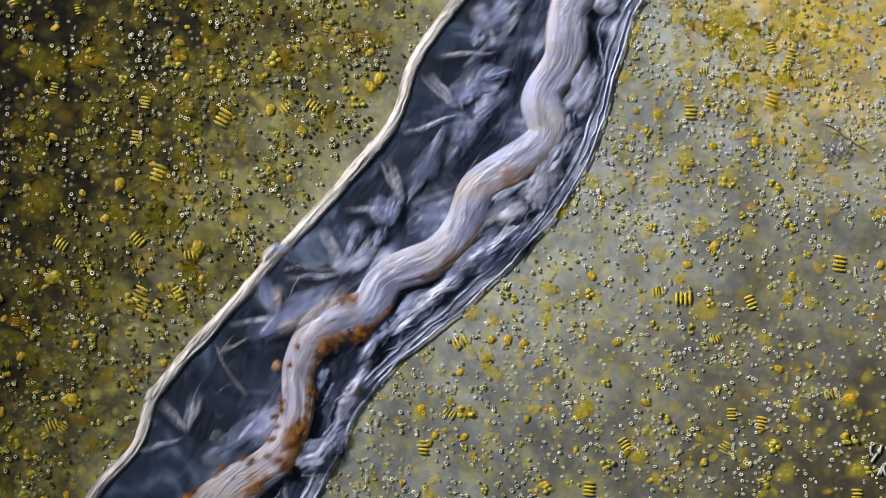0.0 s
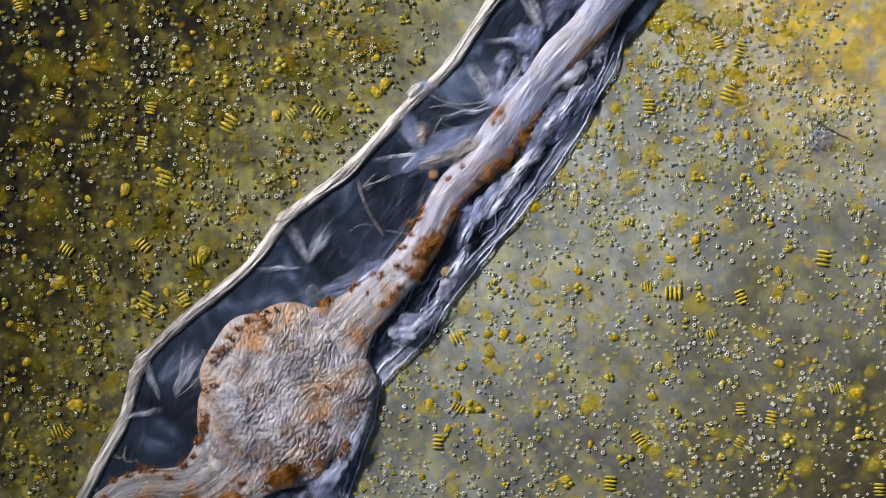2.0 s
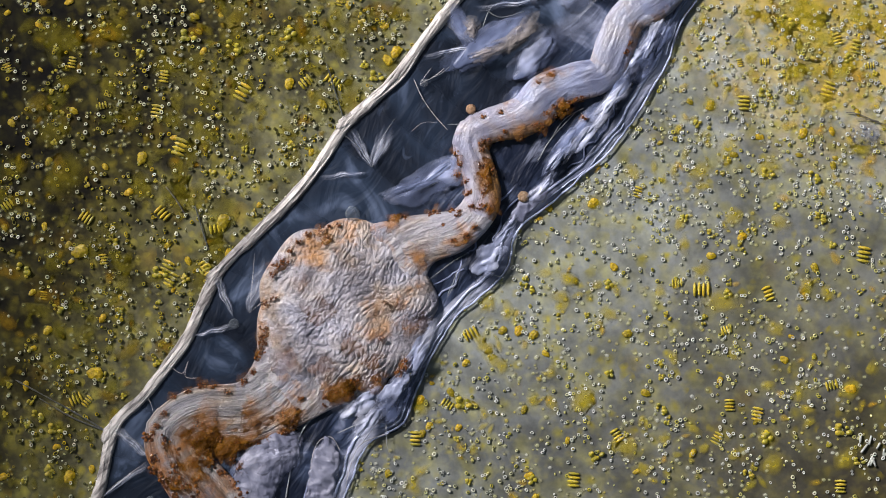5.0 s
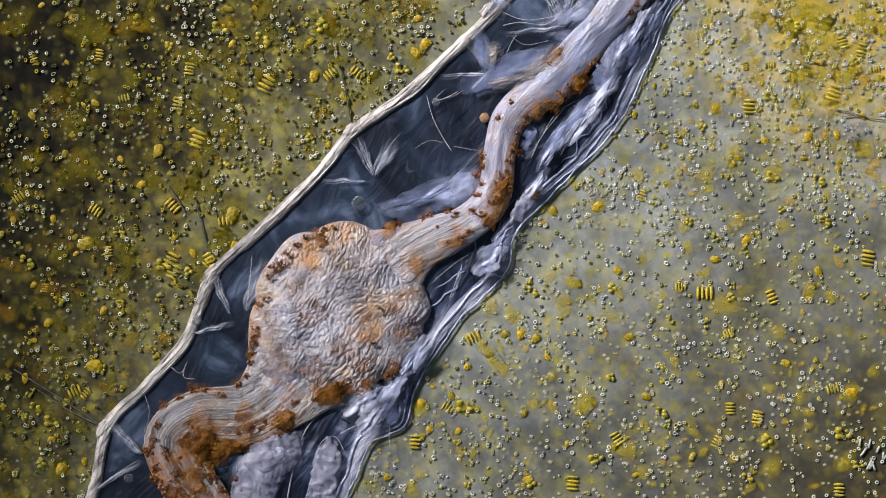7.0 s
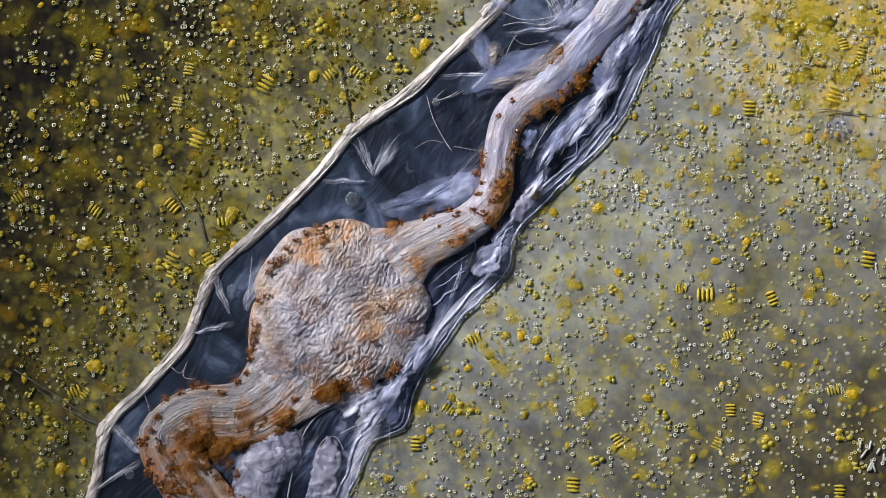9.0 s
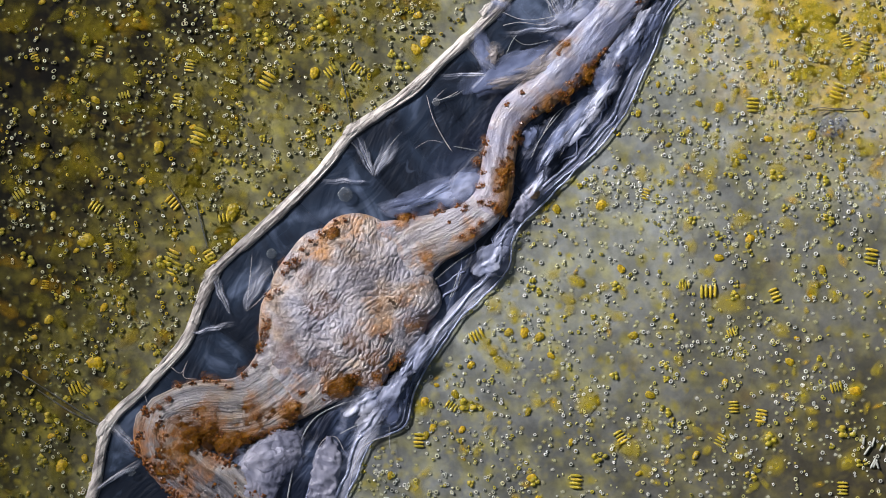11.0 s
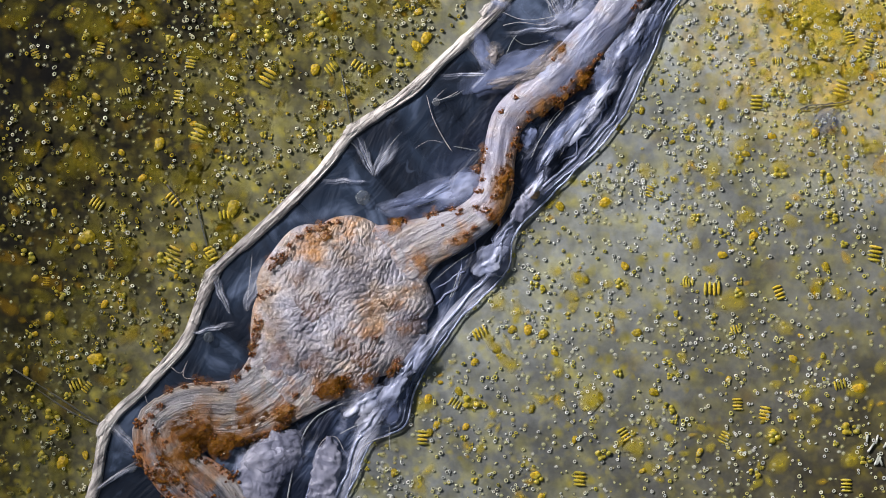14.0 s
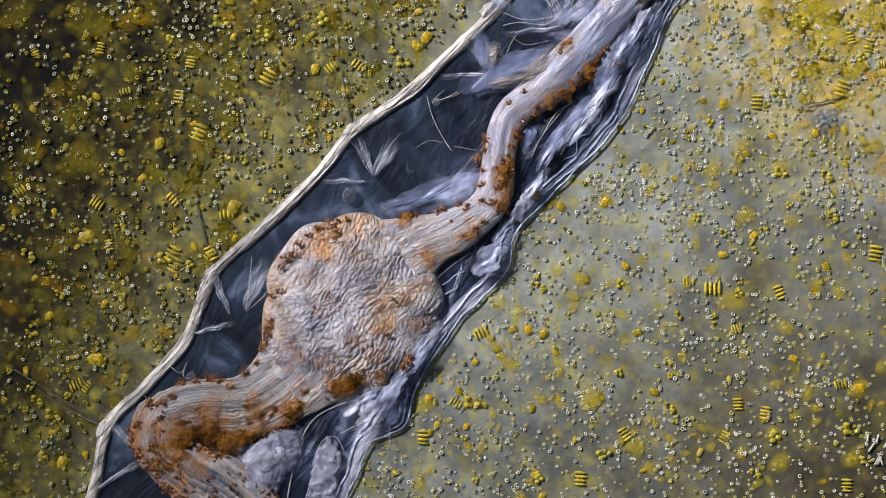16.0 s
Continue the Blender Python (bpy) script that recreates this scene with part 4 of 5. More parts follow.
    for x, y, length, width, angle in ((868, 462, 42, 27, 52), (893, 412, 38, 12, 50), (690, 700, 58, 22, 58), (655, 745, 40, 20, 50), (720, 655, 40, 13, 55), (742, 628, 62, 20, 55), (640, 712, 46, 22, 30), (470, 812, 52, 34, 28), (600, 690, 40, 8, 20), (1092, 100, 56, 18, 62), (1066, 172, 58, 17, 56), (1022, 228, 60, 13, 52), (978, 268, 46, 10, 55), (1132, 48, 50, 13, 62), (948, 330, 44, 10, 56)):
        lobe(worm, "R", (x, y), length, width, angle, 0.014, x, MEMBRANE if y < 760 else GLAND, 1.6, 0.5, 0.026, fade=1.3)
    for x, y, length, width, angle in ((935, 128, 62, 15, 22), (965, 108, 40, 16, 45), (900, 142, 44, 9, 8), (875, 92, 20, 16, 70)):
        lobe(worm, "L", (x, y), length, width, angle, 0.010, x, CREAM, 0.75, 0.5, 0.040 if x > 890 else 0.02)
    for n, (side, centre, length, width, angle, height) in enumerate(lobes):
        lobe(worm, side, centre, 1.45 * length, 1.45 * width, angle, height, n * 3.1, MIST, 1.05)
    for k in range(42):
        side = "L" if k % 3 else "R"
        d = -0.40 - 0.016 * k if side == "L" else -0.55 - 0.019 * k
        at = inward(side, d, rng.uniform(0.07, 0.18) if side == "L" else rng.uniform(0.05, 0.09))
        x, y = at[0] * 1000 + 784, 441 - at[1] * 1000
        lobe(worm, side, (x, y), rng.uniform(22, 70), rng.uniform(12, 34), rng.uniform(15, 75), rng.uniform(0.010, 0.022), k * 1.7, MIST if side == "L" else MEMBRANE, rng.uniform(0.45, 1.2), base=0.016 if side == "L" else 0.024, fade=1.1)
    # knots where the chaetae are rooted in the thick wall
    for x, y, angle in ((622, 228, 40), (371, 484, 55), (181, 757, 60), (866, 14, 40), (1040, -180, 52), (1215, -400, 52)):
        lobe(worm, "L", (x, y), 20, 10, angle, 0.007, x, WALL, 4.0, 0.45)
    # lumpy gland beside the thin wall
    for points, r in (([(560, 960), (566, 890), (578, 830), (584, 775)], 0.027), ([(440, 930), (452, 860), (478, 815), (535, 770)], 0.042), ([(1062, 160), (1080, 124), (1104, 84), (1136, 35)], 0.022), ([(1175, -30), (1200, -72), (1235, -122)], 0.024), ([(905, 400), (930, 360), (960, 325)], 0.015),
                      ([(1300, -190), (1330, -230), (1362, -280)], 0.017), ([(1470, -410), (1500, -450), (1540, -500)], 0.017)):
        arc, xy = smooth_line(points, (0, 0), (0, 0))
        keep = np.linspace(0, arc[-1], max(10, int(arc[-1] / 0.003)))
        bm = bmesh.new()
        tube(bm, [(np.interp(q, arc, xy[:, 0]), np.interp(q, arc, xy[:, 1]), 0.016) for q in keep],
             [r * min(1, 0.25 + 4 * min(k, len(keep) - 1 - k) / len(keep)) for k in range(len(keep))], 30, 0.5)
        for v in bm.verts:
            v.co += Vector((noise.noise(v.co * 90), noise.noise(v.co * 90 + Vector((7, 0, 0))), noise.noise(v.co * 110))) * 0.0035 + Vector((0, 0, 0.006 * noise.noise(v.co * 100) + 0.004 * noise.noise(v.co * 170)))
        thick = [min(0.72, max(0.0, (v.co.z - 0.015) / (0.42 * r))) for v in bm.verts]
        d = along("R", points[1])
        carried(part("gland", bm, GLAND, worm, "pale lumpy gland", frame0=seat(REST, "R", d), thick=thick), "R", d)
    # bristles that stand out from the body
    for points, knot in (([(622, 226), (612, 170), (602, 118)], (620, 226)), ([(365, 440), (356, 405), (345, 358)], (420, 432)), ([(176, 756), (110, 712), (20, 655)], (180, 756)),
                         ([(180, 758), (120, 730), (60, 690)], (180, 756)), ([(326, 378), (310, 350), (292, 326)], (480, 380))):
        bm = bmesh.new()
        thread(bm, points, 0.0036, 0.006)
        organ(worm, "bristle", bm, HAIR, "L", knot, "long thin dark bristle")


def build_body_cells(worm):
    """Loose round cells that swim in the body fluid."""
    rows = {
        (0.013, "L", (640, 352)): ((0, 60, -40), (2, 30, 10), (4.0, -20, 60), (7, -5, 8), (11.4, -30, -8), (12.5, 0, 0), (14, 2, -2), (16, -22, -6)),
        (0.009, "L", (428, 508)): ((0, -30, 60), (2, 40, 20), (4.0, 8, 68), (7, -80, 60), (11.4, 56, -62), (12.5, 0, 0), (14, -60, 90), (16, -90, 160)),
        (0.010, "R", (946, 343)): ((0, 0, 0), (4.0, -40, 2), (7, 0, 0), (16, 0, 0)),
        (0.008, "L", (232, 832)): ((0, 0, 0), (4.0, 40, 60), (7, -6, 16), (12.5, 0, 0), (16, 0, -4)),
        (0.007, "L", (772, 180)): ((0, 0, 0), (4.0, 0, 0), (16, 0, 0)),
        (0.009, "G", (858, 208)): ((0, 0, 0), (4.0, -10, 0), (7, 0, 0), (8, -8, 22), (9.2, 26, 26), (11.4, 30, 30), (16, 30, 30)),
    }
    for (r, side, point), shifts in rows.items():
        bm = bmesh.new()
        bead(bm, (0, 0, 0.026), (r, r, r * 0.8), 14, 22)
        for v in bm.verts:
            v.co = Vector((0, 0, 0.026)) + (v.co - Vector((0, 0, 0.026))) * (1 + 0.12 * noise.noise(v.co * 330 + Vector((r * 900, 0, 0))))
        rims = [0.14 + 0.7 * max(0.0, 1 - (v.co.z - 0.026) / (0.62 * r)) ** 1.5 if v.co.z > 0.026 else 0.1 for v in bm.verts]
        ob = part("body_cell", bm, AMBER if side == "R" or point[0] == 858 else CLEAR, worm, "round granular body cell", thick=rims)
        at = px(*point)
        FLOATERS.append((ob, side, along(side, point), seat(REST, side, along(side, point)).inverted() @ Matrix.Translation((at.x, at.y, 0)), shifts))


FLOATERS = []


# ---- grains and algae on the slide ----
DRIFT_RIGHT = [(0, -30, 10), (0.3, -15, 4), (0.5, -12, -15), (0.7, -15, 0), (1, 14, 40), (1.5, 6, -4), (2, -42, 0), (2.2, -46, 14), (2.5, -32, 17),
               (3, -50, 10), (3.3, -38, -2), (3.6, -24, -9), (4, -4, -8), (6.3, -6, 2), (6.5, -5, 5), (7, 0, 0), (9.2, 1, 3), (11.4, 8, -4), (16, 14, -8)]
DRIFT_LEFT = [(0, -60, 60), (0.3, -65, 50), (0.5, -60, 55), (0.7, -50, 50), (1, -70, 70), (1.5, -85, 60), (2, -50, 70), (2.2, -48, 52), (2.5, -45, 20),
              (3, -35, 45), (3.3, -42, 52), (3.6, -55, 60), (4, -45, 48), (6.3, 3, -3), (7, 0, 0), (9.2, -1, 0), (11.4, 1, -7), (16, 2, -12)]
# how much farther the water carries things 300 micrometres below the middle than those at it
SHEAR = {"right": ([0, 1, 1.5, 2, 2.5, 3, 3.5, 4, 6.3], [60, 90, 100, 110, 90, 90, 35, 12, 0]), "left": ([0, 3.2, 3.5, 4, 6.3], [20, 20, 35, 45, 0])}
DRIFTERS = []


def drift(side, t, x, y, at):
    """Where the water has carried a thing that lies at height `at` when the water is still."""
    times, pull = SHEAR[side]
    low = (at - (560 if side == "right" else 400)) / 300
    return Matrix.Translation(((x + float(np.interp(t, times, pull)) * low) / 1000, -y / 1000, 0))


def side_of(x, y):
    """True to the fore and right of the worm's middle line."""
    return (x - 650) * 0.794 + (y - 441) * 0.607 > 0


def inside_worm(x, y, spare=0):
    across = (x - 650) * 0.794 + (y - 441) * 0.607
    return abs(across) < 150 - spare


def ring_template(sides=8, tubes=4, bulge=0.42):
    verts, faces = [], []
    for i in range(sides):
        a = 2 * math.pi * i / sides
        for k in range(tubes):
            b = 2 * math.pi * k / tubes
            verts.append(((1 + bulge * math.cos(b)) * math.cos(a), (1 + bulge * math.cos(b)) * math.sin(a), bulge + bulge * math.sin(b)))
            faces.append((i * tubes + k, ((i + 1) % sides) * tubes + k, ((i + 1) % sides) * tubes + (k + 1) % tubes, i * tubes + (k + 1) % tubes))
    return np.array(verts), faces


def dome_template(sides=8):
    verts = [(r * math.cos(2 * math.pi * i / sides), r * math.sin(2 * math.pi * i / sides), z) for r, z in ((1.25, 0), (1.0, 0.55), (0.45, 1.05)) for i in range(sides)]
    verts.append((0, 0, 1.2))
    faces = []
    for i in range(sides):
        n = (i + 1) % sides
        faces += [(i, n, sides + n, sides + i), (sides + i, sides + n, 2 * sides + n, 2 * sides + i), (2 * sides + i, 2 * sides + n, 3 * sides)]
    return np.array(verts), faces


def build_grains():
    rng = random.Random(11)
    shapes = (ring_template(10, 5, 0.40), dome_template(), ring_template(12, 4, 0.24))
    fields = {}
    for i in range(21000):
        x, y = rng.uniform(-150, 1718), rng.uniform(-150, 1032)
        right = side_of(x, y)
        crowd = 0.50 + 1.1 * noise.noise((x / 75, y / 75, 4)) + 0.55 * noise.noise((x / 24, y / 24, 7)) + (0.0 if right else 0.04 - 0.3 * max(0.0, 1 - x / 200) - 0.2 * max(0.0, 1 - math.hypot(x - 150, y - 40) / 200)) + 0.35 * math.exp(-math.hypot(x - 1450, y - 90) / 180)
        if inside_worm(x, y, 40) or rng.random() > crowd * (0.64 if right and y > 400 else 0.86 if right else 1.05):
            continue
        kind = rng.choices((0, 1, 2), (0.80, 0.195, 0.005) if right else (0.62, 0.36, 0.02))[0]
        size = rng.uniform(3.0, 4.6) if kind == 2 else rng.uniform(1.3, 2.6) if kind == 1 else rng.choice((1.9, 2.4, 2.6, 2.8)) * rng.uniform(0.85, 1.12)
        fields.setdefault(("right" if right else "left", int(x // 840), int(y // 150)), []).append((x, y, size, rng.uniform(0.72, 1.0) if kind == 0 else rng.uniform(0.35, 0.9), rng.uniform(0, 3.1) if kind == 0 else rng.gauss(1.0, 0.5), kind))
    for (side, k, row), grains in fields.items():
        co, fa, first = [], [], 0
        for x, y, r, squash, turn, full in grains:
            verts, faces = shapes[full]
            c, s = math.cos(turn), math.sin(turn)
            p = verts * (r / 1000) * np.array((1, squash, 1.2 if full else 1.45 if side == "right" else 2.1))
            p = np.stack((p[:, 0] * c - p[:, 1] * s, p[:, 0] * s + p[:, 1] * c, p[:, 2]), 1)
            at = px(x, y)
            fa += [tuple(n + first for n in f) for f in faces]
            first += len(verts)
            co.append(p + np.array((at.x, at.y, 0)))
        me = bpy.data.meshes.new("grains")
        me.from_pydata(np.concatenate(co).tolist(), [], fa)
        me.polygons.foreach_set("use_smooth", [True] * len(me.polygons))
        me.materials.append(GRAIN if side == "right" else GRAIN_OLIVE)
        ob = tagged(new("grains", me), "tiny round translucent grains strewn over the slide", "grains", kind="stuff")
        DRIFTERS.append((ob, side, Matrix.Identity(4), 150 * row + 75))


# colonies, single cells and clumps that stand out: place, turn, size
COLONIES = [(1250, 520, 0, 1.25), (1207, 508, 4, 0.8), (1541, 457, 80, 1.2), (1330, 187, 88, 1.1), (1345, 741, 78, 1.0), (1272, 785, 60, 0.9), (1478, 690, 15, 0.9),
            (1015, 858, 85, 1.1), (1480, 163, 70, 1.2), (1296, 725, 90, 0.9), (1490, 870, 88, 1.0), (300, 462, 62, 1.2), (305, 482, 62, 1.1), (470, 148, 60, 1.3),
            (348, 246, 68, 1.3), (313, 182, 80, 1.0), (584, 130, 40, 1.0), (333, 120, 80, 0.9), (28, 350, 35, 0.9), (165, 372, -35, 1.0), (1293, 592, 20, 0.8)]
LUMPS = [(895, 592, 40, 1.35), (923, 592, 80, 1.5), (950, 600, 40, 1.5), (828, 650, 45, 1.2), (745, 715, 70, 1.4), (760, 762, 60, 1.2), (812, 765, 55, 1.1), (1117, 598, 10, 1.4),
         (1325, 425, 40, 1.4), (1435, 240, 80, 1.5), (1270, 190, 80, 1.4), (1395, 645, -30, 1.3), (1512, 697, 0, 1.7), (1280, 680, 50, 1.0), (1060, 365, 40, 1.6), (1095, 480, -50, 1.3),
         (278, 264, 80, 1.4), (410, 378, 70, 1.8), (150, 432, 20, 1.9), (165, 650, 0, 1.8), (555, 132, 80, 1.3), (753, 76, 60, 1.4), (735, 92, -50, 1.3), (608, 172, -60, 1.3), (105, 832, 60, 1.5)]
TUFTS = [(820, 722, 0, 1.6), (1085, 508, 0, 1.2), (945, 520, 0, 1.1), (1055, 815, 30, 1.4), (940, 855, 0, 1.3), (1455, 322, 0, 1.3), (1370, 312, 0, 1.3), (1296, 525, 0, 1.2), (1465, 395, 0, 1.2),
         (1495, 770, 0, 1.6), (1360, 780, 0, 1.6), (1175, 735, 0, 1.2), (710, 120, 0, 1.4), (568, 40, 0, 1.7), (465, 72, 0, 1.6), (385, 48, 0, 1.6), (545, 240, 0, 1.1), (60, 728, 0, 1.3),
         (85, 748, 0, 1.4), (68, 820, 0, 1.3), (45, 468, 0, 1.5), (285, 470, 0, 1.5), (330, 478, 0, 1.2), (1410, 45, 0, 1.4), (1365, 170, 0, 1.2), (1515, 105, 0, 1.2)]


def place_known(colony, lump, clumps):
    first, made = set(), []
    for spots, kinds in ((COLONIES, (colony,)), (LUMPS, (lump,)), (TUFTS, clumps)):
        for n, (x, y, turn, k) in enumerate(spots):
            kind, at = kinds[n % len(kinds)], px(x, y)
            m = pose(at.x, at.y, 0, 0, 0, turn)
            ob = copy_thing(kind, m) if kind in first else kind
            first.add(kind)
            ob.matrix_basis = m
            k *= 0.78 if spots is LUMPS and side_of(x, y) else 1
            ob.scale = (k, k, k)
            made.append((ob, "right" if side_of(x, y) else "left", x, y, m))
    return made


# larger sunken algae: place and reach
SUNKEN_LEFT = [(150, 45, 36), (30, 30, 28), (175, 62, 24), (230, 140, 18), (265, 35, 22), (125, 215, 28), (265, 200, 18), (340, 195, 22), (395, 225, 25), (350, 165, 14), (135, 300, 38),
               (45, 285, 22), (270, 325, 24), (365, 335, 24), (410, 365, 28), (395, 430, 24), (165, 430, 22), (100, 452, 22), (150, 580, 18), (100, 570, 16), (120, 670, 14),
               (65, 720, 18), (90, 745, 18), (140, 760, 16), (100, 835, 22), (465, 60, 26), (570, 45, 26), (535, 78, 20), (660, 155, 28), (655, 20, 20), (735, 95, 24), (600, 160, 20), (280, 480, 18)]
SUNKEN_RIGHT = [(1455, 65, 38), (1430, 20, 40), (1530, 30, 30), (1400, 45, 18), (1420, 135, 18), (1458, 130, 18), (1500, 135, 20), (1270, 190, 15), (1250, 310, 20), (1300, 270, 22), (1370, 305, 22),
                (1310, 390, 18), (1060, 365, 17), (1285, 540, 28), (1475, 525, 14), (1390, 400, 18), (1510, 697, 20), (1360, 780, 18), (1370, 830, 22), (1500, 820, 20), (1550, 660, 14),
                (1035, 715, 24), (740, 725, 18), (820, 722, 18), (730, 870, 18), (1115, 800, 20), (1140, 840, 14), (1380, 590, 18), (870, 545, 18), (1340, 15, 20), (1540, 265, 18), (1130, 310, 16)]


def build_soft_algae():
    """Algae that lie deeper in the film, with soft, see-through rims."""
    rng = random.Random(61)
    kinds = []
    for n in range(10):
        bm = bmesh.new()
        bmesh.ops.create_uvsphere(bm, u_segments=24, v_segments=14, radius=1)
        thick = []
        for v in bm.verts:
            c = v.co.normalized()
            k = 1 + 0.4 * noise.noise(c * 1.3 + Vector((n * 5, 0, 0))) + 0.2 * noise.noise(c * 3 + Vector((n * 5, 2, 0)))
            thick.append(0.50 * max(0.0, c.z) ** 3.8 * (0.9 + 0.5 * noise.noise(c * 3.5 + Vector((0, n * 7, 0)))))
            v.co = Vector((c.x * 0.018 * k, c.y * 0.014 * k, 0.0022 * max(0.0, c.z)))
        kinds.append(tagged(new("algal_cell", mesh_of("algal_cell", bm, SOFT if n < 5 else SOFT_OLIVE, thick=thick)), "soft translucent yellow alga sunk in the film" if n < 5 else "soft translucent olive alga sunk in the film", "alga", "sunken algae in the film"))
    used, singles, joined = set(), 0, {}
    for spots, side in ((SUNKEN_LEFT, "left"), (SUNKEN_RIGHT, "right")):
        for n, (x, y, reach) in enumerate(spots):
            kind, at = kinds[n % 5 + (5 if side == "left" else 0)], px(x, y)
            m = pose(at.x, at.y, 0.0007, 0, 0, rng.uniform(0, 360))
            ob = copy_thing(kind, m) if kind in used else kind
            used.add(kind)
            ob.matrix_basis = m
            ob.scale = (reach / 13, reach / 13, 1)
            DRIFTERS.append((ob, side, m, y))
    for i in range(2300):
        x, y = rng.uniform(-80, 1650), rng.uniform(-80, 960)
        right = side_of(x, y)
        crowd = (0.30 if y < 400 else 0.20) + 0.8 * noise.noise((x / 110, y / 110, 9)) if right else 0.50 + 0.9 * noise.noise((x / 120, y / 120, 9))
        if inside_worm(x, y, -20) or rng.random() > crowd + 1.0 * math.exp(-(math.hypot(x - 1470, y - 40) / 190) ** 2):
            continue
        kind, at = rng.choice(kinds[:5] if right else kinds[5:]), px(x, y)
        m = pose(at.x, at.y, 0.0005, 0, 0, rng.uniform(0, 360))
        k = rng.choice((0.4, 0.55, 0.7, 0.9, 1.1 if right else 1.6)) * rng.uniform(0.8, 1.2)
        size = (k, k * rng.uniform(0.6, 1), 1)
        side = "right" if right else "left"
        if k > 0.7 and singles < 90 and 200 < x < 1400 and 60 < y < 820:
            ob = copy_thing(kind, m) if kind in used else kind
            used.add(kind)
            ob.matrix_basis = m
            ob.scale = size
            singles += 1
            DRIFTERS.append((ob, side, m, y))
        else:
            joined.setdefault((side, int(y // 150)), []).append((kind.data, m @ Matrix.Diagonal((*size, 1))))
    for (side, row), cells in joined.items():
        bm = bmesh.new()
        thick = []
        for me, m in cells:
            first = len(bm.verts)
            made = [bm.verts.new(m @ v.co) for v in me.vertices]
            for p in me.polygons:
                bm.faces.new([made[n] for n in p.vertices])
            thick += [a.value for a in me.attributes["thick"].data]
        ob = new("sunken_algae", mesh_of("sunken_algae", bm, SOFT if side == "right" else SOFT_OLIVE, thick=thick))
        tagged(ob, "scattered soft translucent algae sunk in the film", "algae", kind="stuff")
        DRIFTERS.append((ob, side, Matrix.Identity(4), 150 * row + 75))


def build_sunken_grains():
    """Grains that lie deeper in the film: low soft domes with see-through rims."""
    rng = random.Random(83)
    sides = 9
    dome = [(0, 0, 0.55)] + [(r * math.cos(2 * math.pi * i / sides), r * math.sin(2 * math.pi * i / sides), z) for r, z in ((0.55, 0.42), (1.0, 0.06)) for i in range(sides)]
    verts, fade = np.array(dome), [0.62] + [0.46] * sides + [0.0] * sides
    faces = [(0, 1 + i, 1 + (i + 1) % sides) for i in range(sides)]
    faces += [(1 + i, 1 + sides + i, 1 + sides + (i + 1) % sides, 1 + (i + 1) % sides) for i in range(sides)]
    fields = {}
    for i in range(9500):
        x, y = rng.uniform(-120, 1690), rng.uniform(-120, 1000)
        right = side_of(x, y)
        crowd = 0.36 + 0.9 * noise.noise((x / 90, y / 90, 14)) + 0.5 * noise.noise((x / 26, y / 26, 3)) + 0.5 * math.exp(-math.hypot(x - 1450, y - 80) / 200)
        if inside_worm(x, y, 30) or rng.random() > crowd:
            continue
        fields.setdefault(("right" if right else "left", int(y // 150)), []).append((x, y, rng.uniform(3.4, 6.2)))
    for (side, row), grains in fields.items():
        co, fa = [], []
        for n, (x, y, r) in enumerate(grains):
            at = px(x, y)
            co.append(verts * (r / 1000) * np.array((1, rng.uniform(0.75, 1), 0.7)) + np.array((at.x, at.y, 0.0003)))
            fa += [tuple(k + n * len(verts) for k in f) for f in faces]
        me = bpy.data.meshes.new("sunken_grains")
        me.from_pydata(np.concatenate(co).tolist(), [], fa)
        me.attributes.new("thick", "FLOAT", "POINT").data.foreach_set("value", fade * len(grains))
        me.polygons.foreach_set("use_smooth", [True] * len(me.polygons))
        me.materials.append(HAZY if side == "right" else HAZY_OLIVE)
        ob = tagged(new("sunken_grains", me), "tiny soft translucent grains sunk in the film", "grains", kind="stuff")
        DRIFTERS.append((ob, side, Matrix.Identity(4), 150 * row + 75))


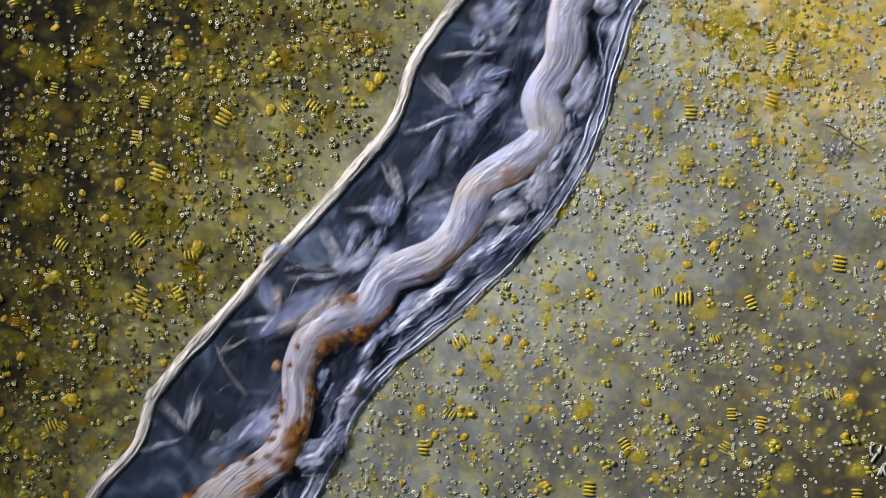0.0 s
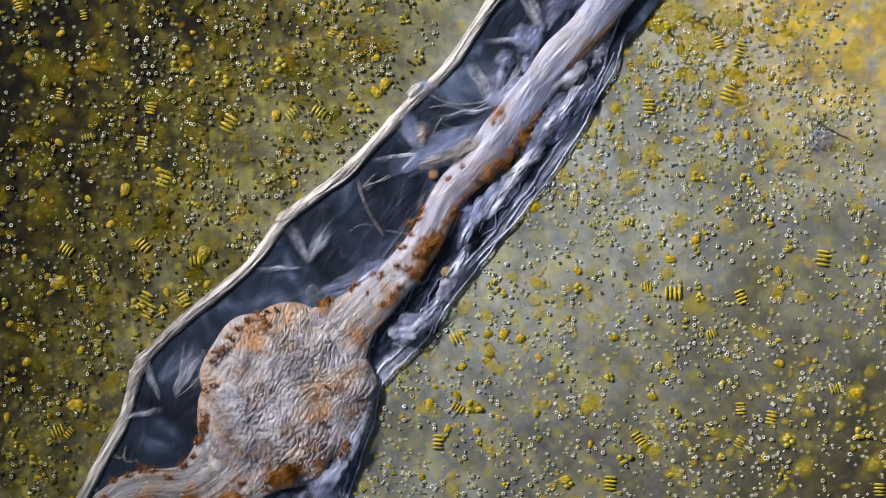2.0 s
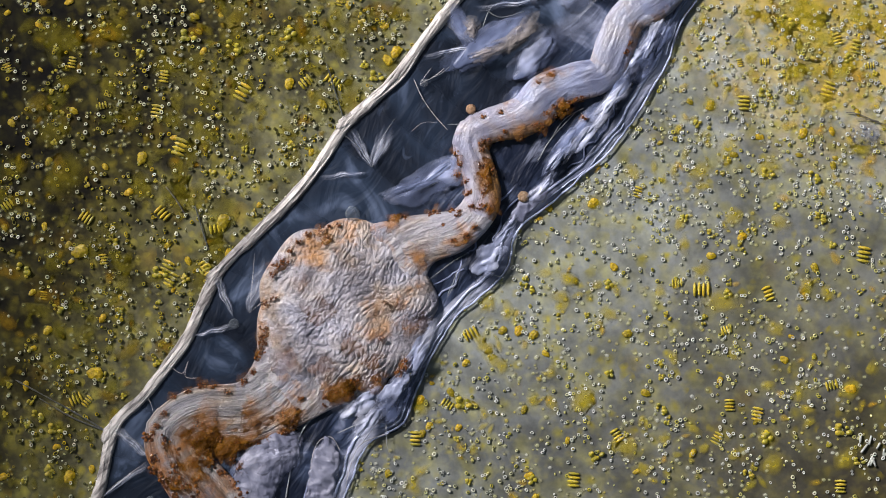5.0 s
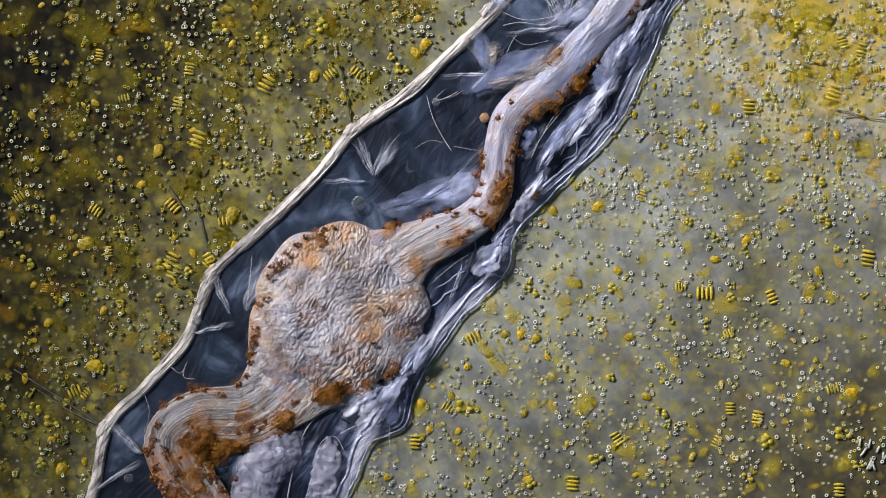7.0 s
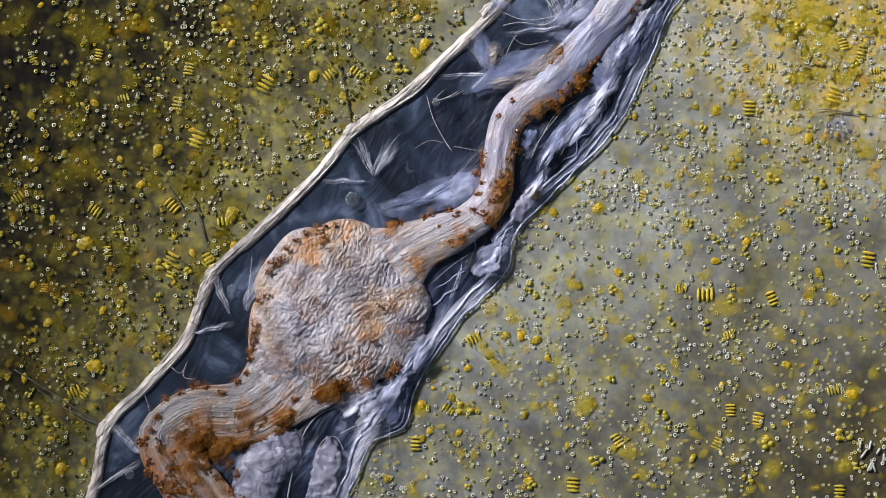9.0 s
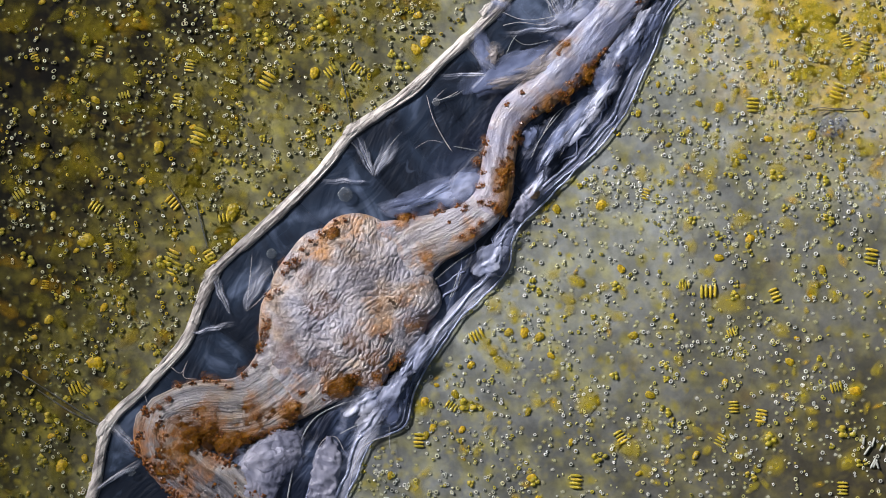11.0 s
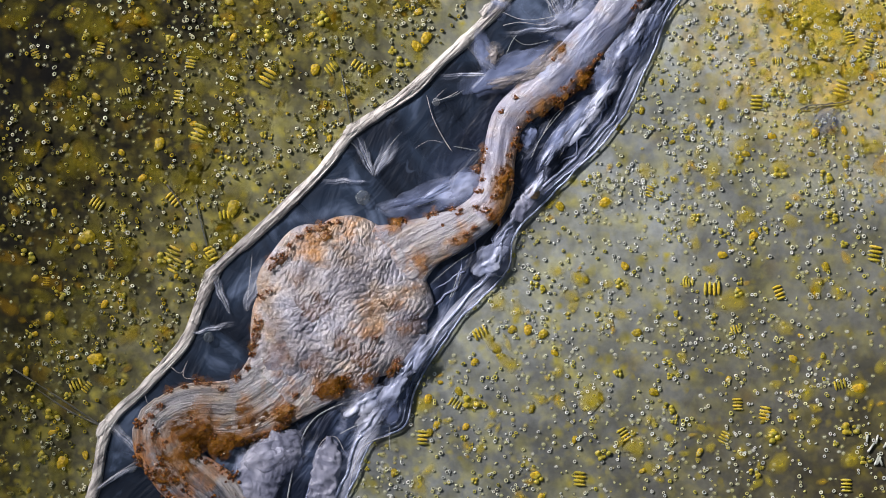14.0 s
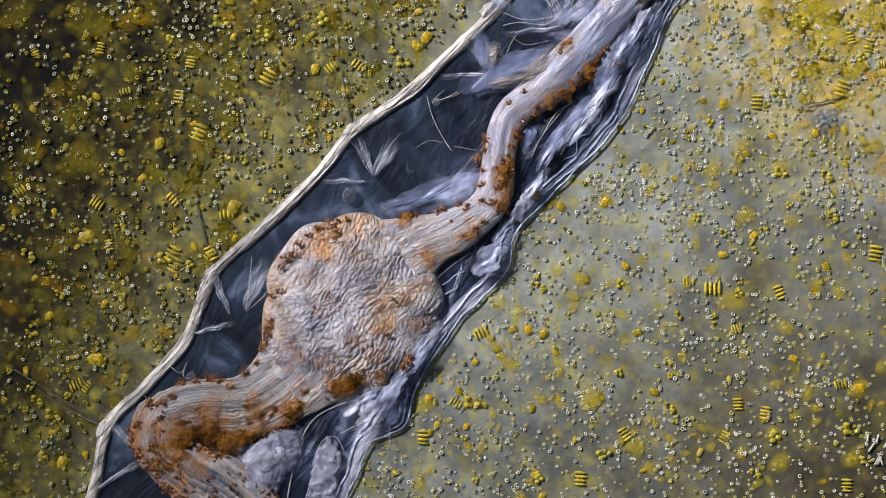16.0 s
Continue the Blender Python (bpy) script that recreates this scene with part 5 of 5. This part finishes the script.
def build_algae():
    rng = random.Random(23)
    colony = new("algal_colony")
    for k in range(4):
        bm = bmesh.new()
        bead(bm, (0.0064 * (k - 1.5), 0.0012 * (k % 2), 0.0019), (0.0025, 0.0106, 0.0019), 6, 8)
        part("cell", bm, ALGA, colony)
    tagged(colony, "flat green-yellow alga colony of four cells in a row", "alga", "algal colonies on the slide")
    bm = bmesh.new()
    bead(bm, (0, 0, 0.0012), (0.0088, 0.0066, 0.0020), 14, 22)
    for v in bm.verts:
        k = 1 + 0.35 * noise.noise(v.co * 130) + 0.14 * noise.noise(v.co * 420)
        v.co = Vector((v.co.x * k, v.co.y * k, max(0, v.co.z * (0.7 + 0.3 * k) + 0.0011 * noise.noise(v.co * 900))))
    rims = [0.12 + 0.88 * min(1.0, max(0.0, (v.co.z - 0.0002) / 0.0026)) for v in bm.verts]
    lump = tagged(new("algal_cell", mesh_of("algal_cell", bm, YELLOW, thick=rims)), "single lumpy yellow alga cell on the slide", "alga", "single algae on the slide")
    clumps = []
    for n in range(3):
        clump = new("algal_clump")
        for k in range(8):
            bm = bmesh.new()
            r = rng.uniform(0.0024, 0.0044)
            bead(bm, (rng.gauss(0, 0.0038), rng.gauss(0, 0.0038), 0.45 * r), (r, r * rng.uniform(0.7, 1), 0.5 * r), 5, 7)
            rims = [min(1.0, 0.25 + 1.3 * max(0.0, v.co.z / r)) for v in bm.verts]
            part("cell", bm, GREEN, clump, thick=rims)
        clumps.append(tagged(clump, "small clump of round green algae cells", "alga", "algal clumps on the slide"))
    for ob, side, x, y, m in place_known(colony, lump, clumps):
        DRIFTERS.append((ob, side, m, y))
    used = {colony, lump, *clumps}
    for i in range(560):
        x, y = rng.uniform(-80, 1650), rng.uniform(-80, 960)
        side = "right" if side_of(x, y) else "left"
        if inside_worm(x, y, -10) or (side == "right" and y > 300 and rng.random() < 0.68):
            continue
        kind = rng.choice((colony, lump, clumps[0], lump, lump, clumps[1], clumps[2], clumps[1]))
        at = px(x, y)
        m = pose(at.x, at.y, 0, 0, 0, rng.uniform(0, 180))
        ob = copy_thing(kind, m) if kind in used else kind
        ob.matrix_basis = m
        k = rng.uniform(0.6, 1.15)
        ob.scale = (k, k * rng.uniform(0.75, 1), k)
        used.add(kind)
        DRIFTERS.append((ob, side, m, y))


def build_visitors():
    """A round animalcule and a sheaf of rods that drift with the water."""
    rng = random.Random(77)
    bm = bmesh.new()
    bead(bm, (0, 0, 0.008), (0.026, 0.021, 0.008), 18, 36)
    for v in bm.verts:
        v.co *= 1 + 0.07 * noise.noise(v.co * 120)
        v.co.z = max(0, v.co.z + 0.002 * noise.noise(v.co * 260))
    ob = tagged(new("animalcule", mesh_of("animalcule", bm, MIST, thick=[0.14] * len(bm.verts))), "round see-through granular animalcule on the slide", "animalcule")
    for k in range(11):
        bm = bmesh.new()
        r = rng.uniform(0.0014, 0.0028)
        bead(bm, (rng.gauss(0, 0.010), rng.gauss(0, 0.008), 0.014), (r, r, r * 0.7), 5, 8)
        part("granule", bm, GRAIN, ob)
    for a, b in (((-8, 30), (55, 2)), ((-22, 46), (30, 18))):
        bm = bmesh.new()
        p, q = Vector((a[0] / 1000, a[1] / 1000, 0.004)), Vector((b[0] / 1000, b[1] / 1000, 0.004))
        tube(bm, [p.lerp(q, k / 5) + Vector((0, 0.003 * math.sin(k), 0)) for k in range(6)], [0.0008] * 6, 6)
        part("cilium", bm, HAIR, ob)
    WANDERERS.append((ob, [(t, pose(*px(x, y), 0, 0, 0, 3 * t)) for t, x, y in (
        (0, 1480, 262), (3.3, 1445, 245), (4.0, 1535, 250), (6.4, 1530, 214), (7, 1515, 230), (9.1, 1490, 225), (11.4, 1476, 219), (14, 1466, 212), (16, 1462, 208))]))
    sheaf = tagged(new("rod_sheaf"), "loose sheaf of small pale rods on the slide", "bacteria")
    for k in range(9):
        bm = bmesh.new()
        x, y, a = rng.gauss(0, 0.012), rng.gauss(0, 0.012), rng.gauss(1.0, 0.4)
        p = Vector((math.cos(a), math.sin(a), 0)) * rng.uniform(0.006, 0.011)
        tube(bm, [Vector((x, y, 0.003)) + p * u for u in (-1, -0.8, 0.8, 1)], [0.0009, 0.0021, 0.0021, 0.0009], 7)
        part("rod", bm, GRAIN, sheaf)
    at = px(1548, 806)
    DRIFTERS.append((sheaf, "right", pose(at.x, at.y, 0), 806))


WANDERERS = []


def motions():
    for ob, side, d in MOVERS:
        walk(ob, [(0.0, seat(STAGES[0][1], side, d))] + [(t, seat(lines, side, d)) for t, lines in STAGES[1:]])
    times = sorted({t for t, lines in STAGES} | {t for t, k in PULSE})
    keyed = [t for t, lines in STAGES]
    seats = [seat(lines, "G", 0.0) for t, lines in STAGES]
    for ob, pull in SQUEEZED:
        rows = []
        for t in times:
            n = max(0, min(len(keyed) - 2, sum(k <= t for k in keyed) - 1))
            u = (t - keyed[n]) / (keyed[n + 1] - keyed[n])
            k = float(np.interp(t, [p[0] for p in PULSE], [p[1] for p in PULSE]))
            rows.append((t, Matrix.Translation(k * Vector(pull)) @ seats[n].lerp(seats[n + 1], u)))
        walk(ob, rows)
    for ob, side, d, own, shifts in FLOATERS:
        rows = []
        for t, lines in STAGES:
            x, y = (float(np.interp(t, [k[0] for k in shifts], [k[n] for k in shifts])) for n in (1, 2))
            rows.append((t, Matrix.Translation((x / 1000, -y / 1000, 0)) @ seat(lines, side, d) @ own))
        walk(ob, rows)
    for ob, rows in WANDERERS:
        walk(ob, rows)
    for ob, side, m, at in DRIFTERS:
        rows = DRIFT_RIGHT if side == "right" else DRIFT_LEFT
        walk(ob, [(t, drift(side, t, x, y, at) @ m) for t, x, y in rows])


build_slide()
worm = tagged(new("worm"), "transparent freshwater worm with a rusty gut, lying on the slide", "worm")
worm.scale = (1, 1, 0.6)
build_lining(worm)
build_walls(worm)
build_gut(worm)
build_crop(worm)
build_pigment(worm)
build_organs(worm)
build_body_cells(worm)
build_grains()
build_algae()
build_soft_algae()
build_sunken_grains()
build_visitors()
motions()
